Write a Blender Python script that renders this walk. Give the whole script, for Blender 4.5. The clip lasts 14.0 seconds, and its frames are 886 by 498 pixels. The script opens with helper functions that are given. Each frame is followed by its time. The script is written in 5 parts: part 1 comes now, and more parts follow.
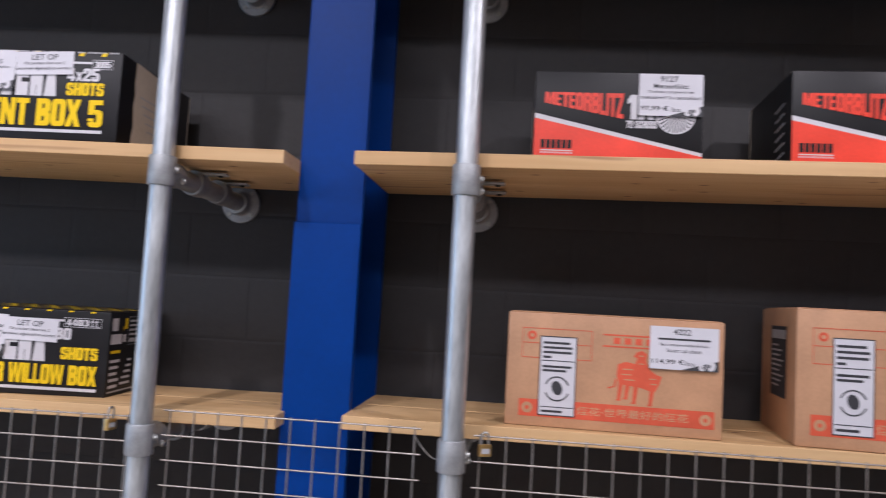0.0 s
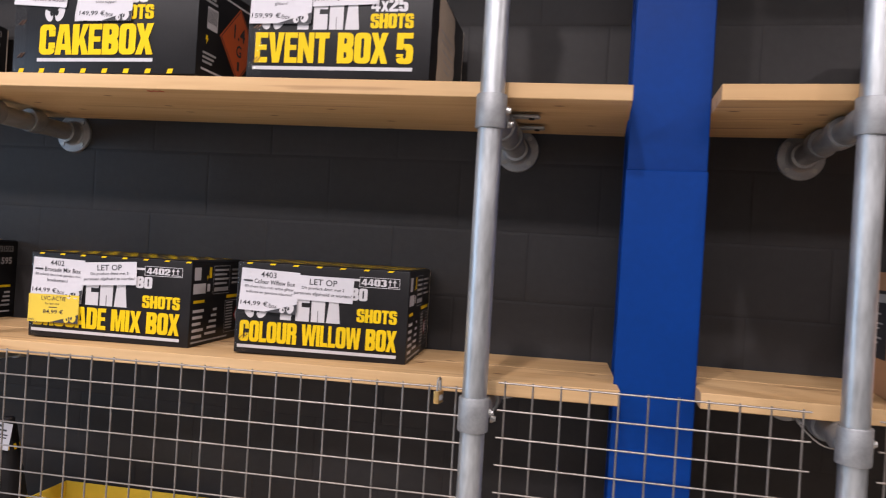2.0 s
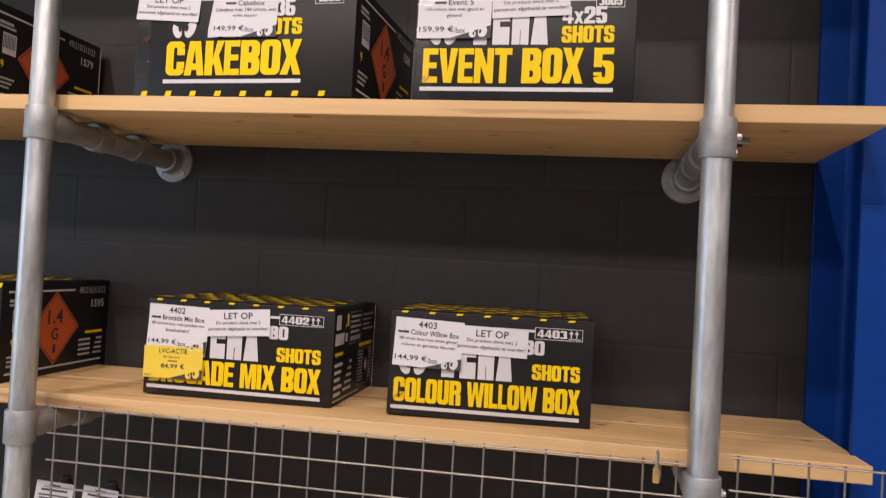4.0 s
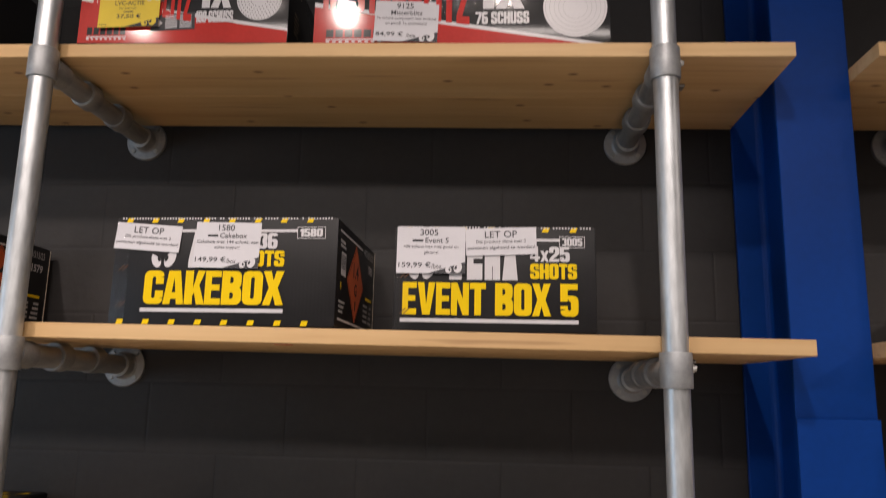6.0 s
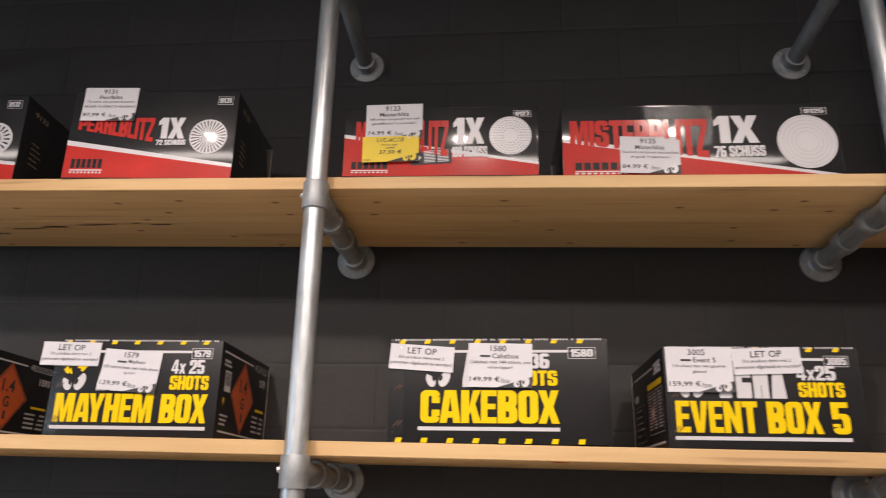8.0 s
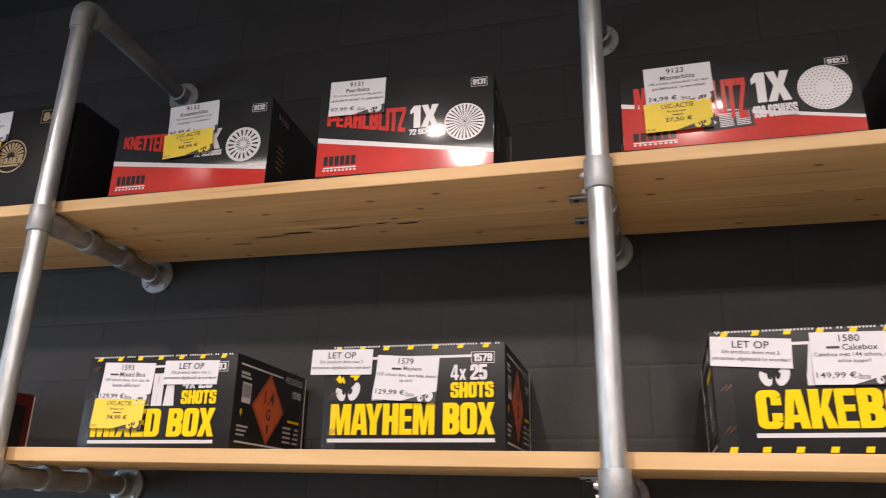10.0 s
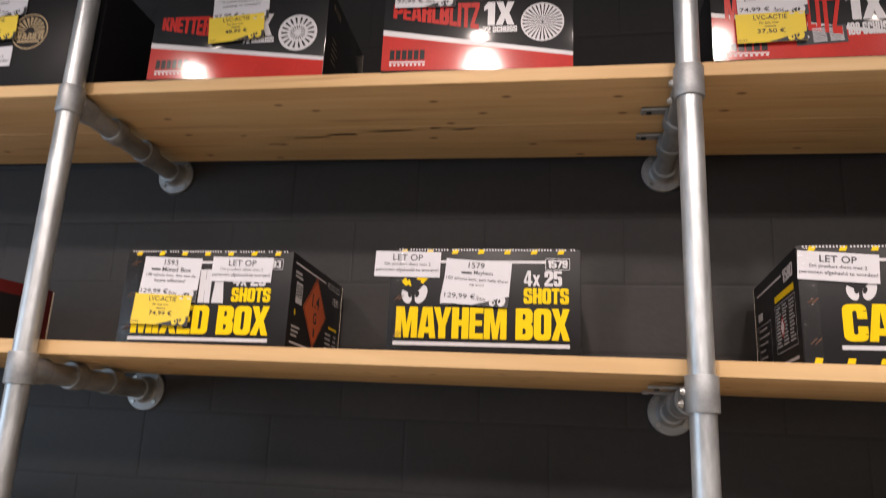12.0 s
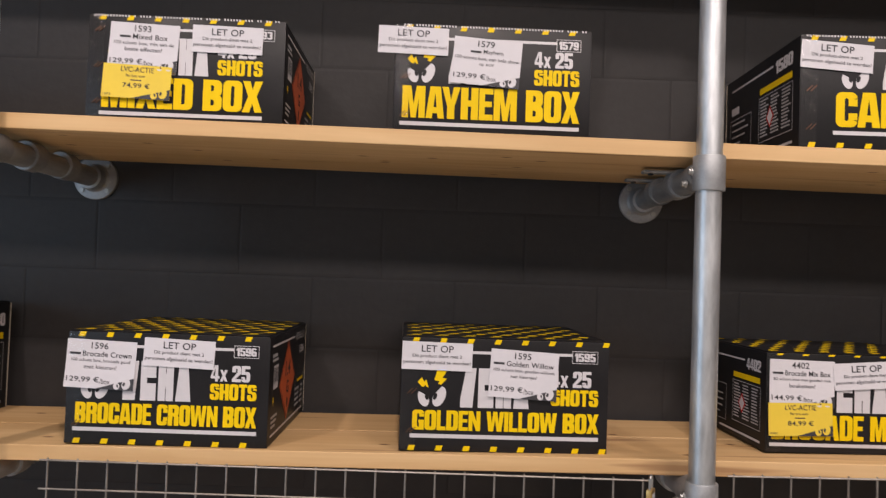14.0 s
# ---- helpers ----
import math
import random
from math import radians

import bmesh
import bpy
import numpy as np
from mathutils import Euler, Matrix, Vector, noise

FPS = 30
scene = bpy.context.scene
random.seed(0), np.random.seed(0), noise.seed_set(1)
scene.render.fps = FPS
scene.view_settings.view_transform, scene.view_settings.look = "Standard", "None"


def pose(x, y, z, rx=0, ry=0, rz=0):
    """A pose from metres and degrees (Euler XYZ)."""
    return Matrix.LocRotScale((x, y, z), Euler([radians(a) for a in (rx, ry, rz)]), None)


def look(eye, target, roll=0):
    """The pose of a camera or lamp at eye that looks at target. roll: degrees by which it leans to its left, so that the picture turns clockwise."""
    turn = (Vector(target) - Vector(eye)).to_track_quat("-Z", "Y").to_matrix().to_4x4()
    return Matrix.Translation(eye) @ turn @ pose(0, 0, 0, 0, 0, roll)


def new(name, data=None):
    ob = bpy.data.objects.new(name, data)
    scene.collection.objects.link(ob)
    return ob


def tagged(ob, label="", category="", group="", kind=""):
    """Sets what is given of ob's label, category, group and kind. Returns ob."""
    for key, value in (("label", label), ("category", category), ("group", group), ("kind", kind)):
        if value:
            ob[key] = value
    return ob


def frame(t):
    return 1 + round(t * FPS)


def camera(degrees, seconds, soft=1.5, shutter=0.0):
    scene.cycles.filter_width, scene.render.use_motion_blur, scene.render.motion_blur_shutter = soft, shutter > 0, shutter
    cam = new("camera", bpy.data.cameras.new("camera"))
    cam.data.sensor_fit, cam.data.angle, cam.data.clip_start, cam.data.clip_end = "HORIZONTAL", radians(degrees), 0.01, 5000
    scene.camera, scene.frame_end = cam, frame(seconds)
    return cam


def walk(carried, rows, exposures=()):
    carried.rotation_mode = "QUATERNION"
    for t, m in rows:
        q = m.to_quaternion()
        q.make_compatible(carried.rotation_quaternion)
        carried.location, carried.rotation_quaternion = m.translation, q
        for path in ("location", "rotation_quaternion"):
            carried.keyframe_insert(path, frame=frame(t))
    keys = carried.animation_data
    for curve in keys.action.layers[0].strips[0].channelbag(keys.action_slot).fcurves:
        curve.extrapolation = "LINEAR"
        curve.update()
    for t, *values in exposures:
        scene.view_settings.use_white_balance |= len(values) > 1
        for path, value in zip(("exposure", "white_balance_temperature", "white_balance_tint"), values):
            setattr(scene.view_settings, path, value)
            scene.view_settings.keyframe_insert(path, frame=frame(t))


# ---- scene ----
cam = camera(61.3, 14.0, soft=1.1, shutter=0.4)
PATH = [
    (0, (-0.059, 0.102, 1.486), (-0.265, 2.086, 1.631), 3.2),
    (0.5, (-0.196, 0.131, 1.498), (-0.524, 2.101, 1.618), 3.4),
    (1, (-0.367, 0.14, 1.494), (-0.716, 2.106, 1.611), 3.0),
    (1.5, (-0.495, 0.165, 1.486), (-0.876, 2.128, 1.55), 2.8),
    (2, (-0.584, 0.226, 1.474), (-0.994, 2.184, 1.475), 3.4),
    (2.5, (-0.672, 0.302, 1.469), (-1.139, 2.246, 1.47), 3.5),
    (3, (-0.767, 0.348, 1.47), (-1.261, 2.287, 1.457), 3.8),
    (3.2, (-0.8, 0.36, 1.469), (-1.292, 2.298, 1.463), 3.9),
    (5.3, (-1.083, 0.279, 1.633), (-1.293, 2.256, 1.85), 0.9),
    (5.5, (-1.079, 0.262, 1.648), (-1.264, 2.237, 1.906), 1.0),
    (6, (-1.083, 0.233, 1.68), (-1.233, 2.193, 2.052), 1.2),
    (6.5, (-1.182, 0.197, 1.69), (-1.29, 2.116, 2.241), 1.3),
    (7, (-1.347, 0.137, 1.702), (-1.42, 2.043, 2.304), 0.7),
    (7.5, (-1.499, 0.088, 1.697), (-1.594, 1.988, 2.312), 0.7),
    (8, (-1.564, 0.103, 1.692), (-1.739, 1.994, 2.32), 1.1),
    (8.5, (-1.638, 0.179, 1.684), (-1.984, 2.037, 2.339), 1.3),
    (9, (-1.698, 0.247, 1.693), (-2.226, 2.064, 2.343), 1.2),
    (11.3, (-2.144, 0.211, 1.699), (-2.568, 2.058, 2.338), 1.6),
    (11.5, (-2.154, 0.217, 1.685), (-2.561, 2.074, 2.307), 1.8),
    (12, (-2.164, 0.244, 1.631), (-2.521, 2.145, 2.14), 2.6),
    (12.5, (-2.229, 0.259, 1.597), (-2.509, 2.203, 1.974), 3.1),
    (13, (-2.373, 0.251, 1.586), (-2.531, 2.231, 1.815), 2.5),
    (13.5, (-2.429, 0.25, 1.552), (-2.502, 2.244, 1.69), 2.1),
    (14, (-2.422, 0.253, 1.547), (-2.417, 2.253, 1.607), 2.0),
]
walk(cam, [(t, look(eye, target, roll)) for t, eye, target, roll in PATH],
     exposures=[(0, 0.24, 5400, 10), (1.5, 0.26, 5700, 10), (2.5, 0.40, 6050, 10), (3.2, 0.34, 6300, 10), (5.3, -0.12, 6400, 9), (6.2, -0.1, 6400, 8), (7.5, 0.1, 6450, 8), (8.5, 0.24, 6450, 8), (11.5, 0.26, 6350, 9), (12, 0.14, 6450, 9), (13, -0.06, 6450, 10), (14, -0.06, 6350, 10)])

# ---- size of the room: west, east, south and north faces, ceiling ----
X0, X1, Y0, WALL_Y, TOP = -6.0, 3.2, -2.5, 1.972, 3.4

# ---- world and lamps ----
world = bpy.data.worlds.new("world")
scene.world = world
world.use_nodes = True
world.node_tree.nodes["Background"].inputs[0].default_value = (0.6, 0.7, 1.0, 1)
world.node_tree.nodes["Background"].inputs[1].default_value = 0.02


def spot(x, y, z, power, aim, size=0.035, angle=78):
    d = bpy.data.lights.new("ceiling_spot", "SPOT")
    d.energy, d.color, d.shadow_soft_size, d.spot_size, d.spot_blend = power, (1.0, 0.83, 0.755), size, radians(angle), 0.9
    ob = new("ceiling_spot", d)
    ob.matrix_world = look((x, y, z), aim)
    return ob


for lamp_x, watts, aim_x in ((-4.85, 54, -4.7), (-3.56, 78, -3.6), (-2.38, 74, -2.42), (-1.62, 33, -1.80), (-0.92, 70, -1.00), (0.45, 42, 0.75), (1.60, 96, 0.30)):
    spot(lamp_x, 0.32, {-0.92: 3.18, -3.56: 3.02, -2.38: 3.02}.get(lamp_x, 3.07), watts, (aim_x, 1.60, 0.95 if lamp_x in (-0.92, 0.45, 1.60) else 1.30))


def panel(name, m, sx, sy, power, color):
    d = bpy.data.lights.new(name, "AREA")
    d.shape, d.size, d.size_y, d.energy, d.color = "RECTANGLE", sx, sy, power, color
    ob = new(name, d)
    ob.matrix_world = m
    return ob


# daylight that enters the shop through the window in the end wall
panel("window_daylight", look((X0 + 0.04, -0.8, 1.55), (0.0, 0.9, 1.5)), 2.6, 1.6, 46, (0.62, 0.80, 1.0))
# added fill panel, no real fixture: bounces off the floor to the shelf undersides
panel("ceiling_fill", look((-1.6, -1.60, 3.36), (-1.6, -1.55, 0.0)), 5.0, 0.5, 150, (1.0, 0.86, 0.80))

# ---- materials ----
MATS = {}


def nodes_of(name):
    m = bpy.data.materials.new(name)
    m.use_nodes = True
    nt = m.node_tree
    return m, nt, nt.nodes["Principled BSDF"]


def surface(name, color, rough=0.5, metal=0.0, spec=0.5, var=0.12, scale=6.0, fine=120.0, bump=0.1, dist=0.001, coat=0.0, stretch=(1, 1, 1), rvar=0.1, per_object=0.0):
    """A paint, paper or metal with coarse and fine variation in colour, gloss and relief."""
    if name in MATS:
        return MATS[name]
    m, nt, p = nodes_of(name)
    n, l = nt.nodes, nt.links
    tc, mp = n.new("ShaderNodeTexCoord"), n.new("ShaderNodeMapping")
    mp.inputs["Scale"].default_value = stretch
    l.new(tc.outputs["Object"], mp.inputs[0])
    a, b = n.new("ShaderNodeTexNoise"), n.new("ShaderNodeTexNoise")
    a.inputs["Scale"].default_value, a.inputs["Detail"].default_value = scale, 5
    b.inputs["Scale"].default_value, b.inputs["Detail"].default_value = fine, 3
    l.new(mp.outputs[0], a.inputs["Vector"]), l.new(mp.outputs[0], b.inputs["Vector"])
    mix = n.new("ShaderNodeMath")
    mix.operation = "MULTIPLY_ADD"
    mix.inputs[1].default_value = 0.35
    l.new(b.outputs[0], mix.inputs[0]), l.new(a.outputs[0], mix.inputs[2])
    ramp = n.new("ShaderNodeValToRGB")
    e = ramp.color_ramp.elements
    e[0].position, e[1].position = 0.42, 0.92
    e[0].color = (*[c * (1 - var) for c in color], 1)
    e[1].color = (*[min(1, c * (1 + var)) for c in color], 1)
    l.new(mix.outputs[0], ramp.inputs[0])
    out = ramp.outputs[0]
    if per_object:
        info, hsv = n.new("ShaderNodeObjectInfo"), n.new("ShaderNodeHueSaturation")
        mr = n.new("ShaderNodeMapRange")
        mr.inputs[3].default_value, mr.inputs[4].default_value = 1 - per_object, 1 + per_object
        l.new(info.outputs["Random"], mr.inputs[0]), l.new(mr.outputs[0], hsv.inputs["Value"])
        l.new(out, hsv.inputs["Color"])
        out = hsv.outputs[0]
    l.new(out, p.inputs["Base Color"])
    r = n.new("ShaderNodeMapRange")
    r.inputs[3].default_value, r.inputs[4].default_value = max(0.02, rough - rvar), min(1, rough + rvar)
    l.new(a.outputs[0], r.inputs[0]), l.new(r.outputs[0], p.inputs["Roughness"])
    p.inputs["Metallic"].default_value = metal
    p.inputs["Specular IOR Level"].default_value = spec
    p.inputs["Coat Weight"].default_value = coat
    p.inputs["Coat Roughness"].default_value = 0.10
    bp = n.new("ShaderNodeBump")
    bp.inputs["Strength"].default_value, bp.inputs["Distance"].default_value = bump, dist
    l.new(mix.outputs[0], bp.inputs["Height"]), l.new(bp.outputs[0], p.inputs["Normal"])
    MATS[name] = m
    return m


def pine(name, seed):
    """Sawn pine: long grain along x, darker knots and streaks, a soft sheen."""
    m, nt, p = nodes_of(name)
    n, l = nt.nodes, nt.links
    tc, info = n.new("ShaderNodeTexCoord"), n.new("ShaderNodeObjectInfo")
    shift = n.new("ShaderNodeVectorMath")
    shift.operation = "MULTIPLY_ADD"
    shift.inputs[1].default_value = (37, 19, 11)
    l.new(info.outputs["Random"], shift.inputs[0]), l.new(tc.outputs["Object"], shift.inputs[2])
    knot_map, g_map = n.new("ShaderNodeMapping"), n.new("ShaderNodeMapping")
    knot_map.inputs["Scale"].default_value, g_map.inputs["Scale"].default_value = (4.2, 8.0, 9.0), (1.1, 26, 26)
    l.new(shift.outputs[0], knot_map.inputs[0]), l.new(shift.outputs[0], g_map.inputs[0])
    warp = n.new("ShaderNodeTexNoise")
    warp.inputs["Scale"].default_value = 1.1 + seed * 0.05
    l.new(g_map.outputs[0], warp.inputs["Vector"])
    vor = n.new("ShaderNodeTexVoronoi")
    vor.voronoi_dimensions = "2D"
    vor.inputs["Scale"].default_value, vor.inputs["Randomness"].default_value = 1.0, 1.0
    l.new(knot_map.outputs[0], vor.inputs["Vector"])
    grain = n.new("ShaderNodeTexNoise")
    grain.inputs["Scale"].default_value, grain.inputs["Detail"].default_value, grain.inputs["Distortion"].default_value = 2.2, 6, 0.6
    l.new(g_map.outputs[0], grain.inputs["Vector"])
    ramp = n.new("ShaderNodeValToRGB")
    e = ramp.color_ramp.elements
    e[0].position, e[1].position = 0.30, 0.72
    e[0].color, e[1].color = (0.560, 0.366, 0.172, 1), (0.640, 0.440, 0.226, 1)
    l.new(grain.outputs[0], ramp.inputs[0])
    knot = n.new("ShaderNodeMapRange")
    knot.inputs[1].default_value, knot.inputs[2].default_value, knot.inputs[3].default_value, knot.inputs[4].default_value = 0.022, 0.055, 0.92, 0.0
    l.new(vor.outputs["Distance"], knot.inputs[0])
    # knots lie in the flat of the boards, not in their sawn front edge
    sep, inner, both = n.new("ShaderNodeSeparateXYZ"), n.new("ShaderNodeMapRange"), n.new("ShaderNodeMath")
    inner.inputs[1].default_value, inner.inputs[2].default_value = 1.602, 1.612
    both.operation = "MULTIPLY"
    l.new(tc.outputs["Object"], sep.inputs[0]), l.new(sep.outputs["Y"], inner.inputs[0])
    l.new(knot.outputs[0], both.inputs[0]), l.new(inner.outputs[0], both.inputs[1])
    mix = n.new("ShaderNodeMix")
    mix.data_type = "RGBA"
    mix.inputs["B"].default_value = (0.16, 0.075, 0.032, 1)
    l.new(both.outputs[0], mix.inputs["Factor"]), l.new(ramp.outputs[0], mix.inputs["A"])
    streak, sm = n.new("ShaderNodeTexNoise"), n.new("ShaderNodeMapping")
    sm.inputs["Scale"].default_value = (2.2, 45, 45)
    l.new(shift.outputs[0], sm.inputs[0]), l.new(sm.outputs[0], streak.inputs["Vector"])
    streak.inputs["Scale"].default_value = 1.0
    sr = n.new("ShaderNodeMapRange")
    sr.inputs[1].default_value, sr.inputs[2].default_value, sr.inputs[3].default_value, sr.inputs[4].default_value = 0.635, 0.75, 0.0, 0.62
    l.new(streak.outputs[0], sr.inputs[0])
    mix2 = n.new("ShaderNodeMix")
    mix2.data_type = "RGBA"
    mix2.inputs["B"].default_value = (0.22, 0.10, 0.045, 1)
    l.new(sr.outputs[0], mix2.inputs["Factor"]), l.new(mix.outputs["Result"], mix2.inputs["A"])
    # broad bands of paler and redder wood along the board
    band, bm_map, br, tint = n.new("ShaderNodeTexNoise"), n.new("ShaderNodeMapping"), n.new("ShaderNodeValToRGB"), n.new("ShaderNodeMix")
    bm_map.inputs["Scale"].default_value = (1.6, 11, 11)
    band.inputs["Scale"].default_value, band.inputs["Detail"].default_value = 1.0, 3
    l.new(shift.outputs[0], bm_map.inputs[0]), l.new(bm_map.outputs[0], band.inputs["Vector"])
    br.color_ramp.elements[0].position, br.color_ramp.elements[1].position = 0.33, 0.68
    br.color_ramp.elements[0].color, br.color_ramp.elements[1].color = (0.86, 0.80, 0.72, 1), (1.0, 1.0, 1.0, 1)
    tint.data_type, tint.blend_type = "RGBA", "MULTIPLY"
    tint.inputs["Factor"].default_value = 1.0
    l.new(band.outputs[0], br.inputs[0]), l.new(mix2.outputs["Result"], tint.inputs["A"]), l.new(br.outputs[0], tint.inputs["B"])
    l.new(tint.outputs["Result"], p.inputs["Base Color"])
    p.inputs["Roughness"].default_value = 0.62
    bp = n.new("ShaderNodeBump")
    bp.inputs["Strength"].default_value, bp.inputs["Distance"].default_value = 0.25, 0.001
    l.new(grain.outputs[0], bp.inputs["Height"]), l.new(bp.outputs[0], p.inputs["Normal"])
    return m


def carton_print(name, color, rough, flute=0.05, spec=0.5, wob=0.0006, coat=0.0):
    """Varnished print on corrugated board: faint upright flutes, scuffs and dust in the gloss."""
    m = surface(name, color, rough, spec=spec, var=0.2, scale=9, fine=160, bump=0.12, dist=wob, rvar=min(0.07, rough * 0.4), coat=coat)
    nt = m.node_tree
    n, l = nt.nodes, nt.links
    wave, tc = n.new("ShaderNodeTexWave"), n.new("ShaderNodeTexCoord")
    wave.bands_direction = "X"
    wave.inputs["Scale"].default_value, wave.inputs["Distortion"].default_value = 45, 0.4
    l.new(tc.outputs["Object"], wave.inputs["Vector"])
    bp2, old = n.new("ShaderNodeBump"), [x for x in n if x.type == "BUMP"][0]
    bp2.inputs["Strength"].default_value, bp2.inputs["Distance"].default_value = flute, 0.0008
    l.new(wave.outputs["Fac"], bp2.inputs["Height"]), l.new(old.outputs[0], bp2.inputs["Normal"])
    l.new(bp2.outputs[0], n["Principled BSDF"].inputs["Normal"])
    return m


def clear_tape():
    """Clear packing tape: a thin shine over what lies beneath."""
    m, nt, p = nodes_of("clear_tape")
    n, l = nt.nodes, nt.links
    see, shine, mix, noise, bump = n.new("ShaderNodeBsdfTransparent"), n.new("ShaderNodeBsdfGlossy"), n.new("ShaderNodeMixShader"), n.new("ShaderNodeTexNoise"), n.new("ShaderNodeBump")
    noise.inputs["Scale"].default_value, noise.inputs["Detail"].default_value = 38, 3
    bump.inputs["Strength"].default_value, bump.inputs["Distance"].default_value = 0.35, 0.002
    shine.inputs["Roughness"].default_value, mix.inputs[0].default_value = 0.10, 0.035
    l.new(noise.outputs[0], bump.inputs["Height"]), l.new(bump.outputs[0], shine.inputs["Normal"])
    l.new(see.outputs[0], mix.inputs[1]), l.new(shine.outputs[0], mix.inputs[2])
    l.new(mix.outputs[0], n["Material Output"].inputs["Surface"])
    n.remove(p)
    return m


TAPE = clear_tape()
BLACK_WALL = surface("black_wall_paint", (0.0235, 0.0222, 0.0228), 0.60, spec=0.42, var=0.3, scale=3.5, fine=48, bump=0.6, dist=0.0028, per_object=0.012)
MORTAR = surface("black_painted_mortar", (0.0175, 0.0165, 0.0168), 0.65, spec=0.3, var=0.25, scale=8, fine=90, bump=0.4, dist=0.002)
PINE = pine("sawn_pine", 1)
RESIN = surface("dark_resin", (0.16, 0.075, 0.035), 0.5, var=0.3, scale=60, fine=200)
ZINC = surface("galvanised_steel", (0.50, 0.52, 0.535), 0.42, 0.76, var=0.38, scale=26, fine=150, bump=0.25, dist=0.0010, stretch=(1, 1, 0.22), rvar=0.18)
ARM = surface("dull_galvanised_tube", (0.36, 0.37, 0.38), 0.50, 0.72, var=0.30, scale=24, fine=140, bump=0.25, dist=0.0010, stretch=(1, 0.22, 1), rvar=0.15)
CAST = surface("galvanised_casting", (0.33, 0.34, 0.35), 0.55, 0.70, var=0.22, scale=30, fine=200, bump=0.3, dist=0.0008)
BOLT = surface("bright_zinc_bolt", (0.42, 0.42, 0.41), 0.42, 0.9, var=0.1)
DARK = surface("dark_slot", (0.015, 0.015, 0.015), 0.7)
BLUE = surface("blue_steel_paint", (0.0010, 0.033, 0.205), 0.46, spec=0.16, var=0.14, scale=4, fine=70, bump=0.10, dist=0.001)
WIRE = surface("welded_wire_zinc", (0.30, 0.275, 0.25), 0.40, 0.8, var=0.25, scale=20, fine=200)
COPPER = surface("copper_staple", (0.20, 0.10, 0.06), 0.4, 0.9, var=0.1)
BRASS = surface("padlock_brass", (0.55, 0.36, 0.13), 0.35, 0.9, var=0.2, scale=40)
INK = carton_print("black_varnished_carton", (0.0118, 0.0114, 0.0124), 0.38, spec=0.24)
GLOSSY = carton_print("black_glossy_carton", (0.016, 0.016, 0.0175), 0.40, spec=0.10, wob=0.0022, coat=0.8)
RED_INK = carton_print("red_glossy_print", (0.42, 0.026, 0.020), 0.40, spec=0.10, wob=0.0022, coat=0.8)
RED_TEXT = carton_print("red_letter_print", (0.46, 0.028, 0.022), 0.40, spec=0.10, wob=0.0022, coat=0.8)
RED_BRIGHT = carton_print("bright_red_print", (0.66, 0.045, 0.018), 0.36)
WHITE_INK = surface("white_print", (0.54, 0.525, 0.545), 0.36, var=0.05)
YELLOW_INK = surface("yellow_print", (0.72, 0.500, 0.003), 0.40, spec=0.12, var=0.06)
ORANGE_INK = surface("orange_hazard_print", (0.50, 0.095, 0.022), 0.38, var=0.08)
GOLD_INK = surface("gold_print", (0.34, 0.25, 0.14), 0.4, var=0.1)
GREY_INK = surface("grey_small_print", (0.36, 0.36, 0.37), 0.4, var=0.2)
CREAM_INK = surface("pale_carton_paper", (0.50, 0.44, 0.36), 0.6, var=0.15)
PAPER = surface("white_card_paper", (0.56, 0.55, 0.58), 0.66, var=0.03, scale=20, bump=0.12, dist=0.001)
YELLOW_PAPER = surface("yellow_card_paper", (0.68, 0.50, 0.04), 0.64, var=0.04, scale=20, bump=0.12, dist=0.001)
TONER = surface("black_toner", (0.03, 0.03, 0.035), 0.6)
KRAFT = carton_print("brown_kraft_board", (0.44, 0.245, 0.13), 0.48)
KRAFT_RED = surface("red_kraft_print", (0.56, 0.085, 0.035), 0.5, var=0.15, scale=20)
MAROON = carton_print("maroon_print", (0.085, 0.008, 0.008), 0.35)
FLOOR_MAT = surface("grey_screed", (0.74, 0.69, 0.62), 0.55, var=0.2, scale=2.5, fine=60, bump=0.15, dist=0.002)
PLASTER = surface("shop_wall_paint", (0.24, 0.235, 0.225), 0.7, var=0.06, scale=2, fine=90, bump=0.1)
CEIL_MAT = surface("dark_ceiling_paint", (0.09, 0.09, 0.095), 0.8, var=0.08, scale=2)


# ---- building helpers ----
def mesh_object(name, bm, material, parent=None, label="", smooth=False):
    me = bpy.data.meshes.new(name)
    bm.normal_update()
    bm.to_mesh(me)
    bm.free()
    me.materials.append(material)
    if smooth:
        for p in me.polygons:
            p.use_smooth = True
    ob = new(name, me)
    if parent:
        ob.parent = parent
    if label:
        tagged(ob, label)
    return ob


def part(name, bm, material, parent, label="", smooth=False):
    return mesh_object(name, bm, material, parent, label, smooth)


def thing(name, label, category, m=None, group="", kind=""):
    ob = new(name)
    ob.empty_display_size = 0.05
    if m:
        ob.matrix_world = m
    return tagged(ob, label, category, group, kind)


def block(bm, x0, x1, y0, y1, z0, z1, bevel=0.0, seg=1):
    """A bevelled box added to bm."""
    res = bmesh.ops.create_cube(bm, size=1)
    vs = res["verts"]
    for v in vs:
        v.co = Vector((x0 + (v.co.x + 0.5) * (x1 - x0), y0 + (v.co.y + 0.5) * (y1 - y0), z0 + (v.co.z + 0.5) * (z1 - z0)))
    if bevel:
        es = {e for v in vs for e in v.link_edges}
        bmesh.ops.bevel(bm, geom=list(es), offset=bevel, segments=seg, affect="EDGES", profile=0.6)
    return bm


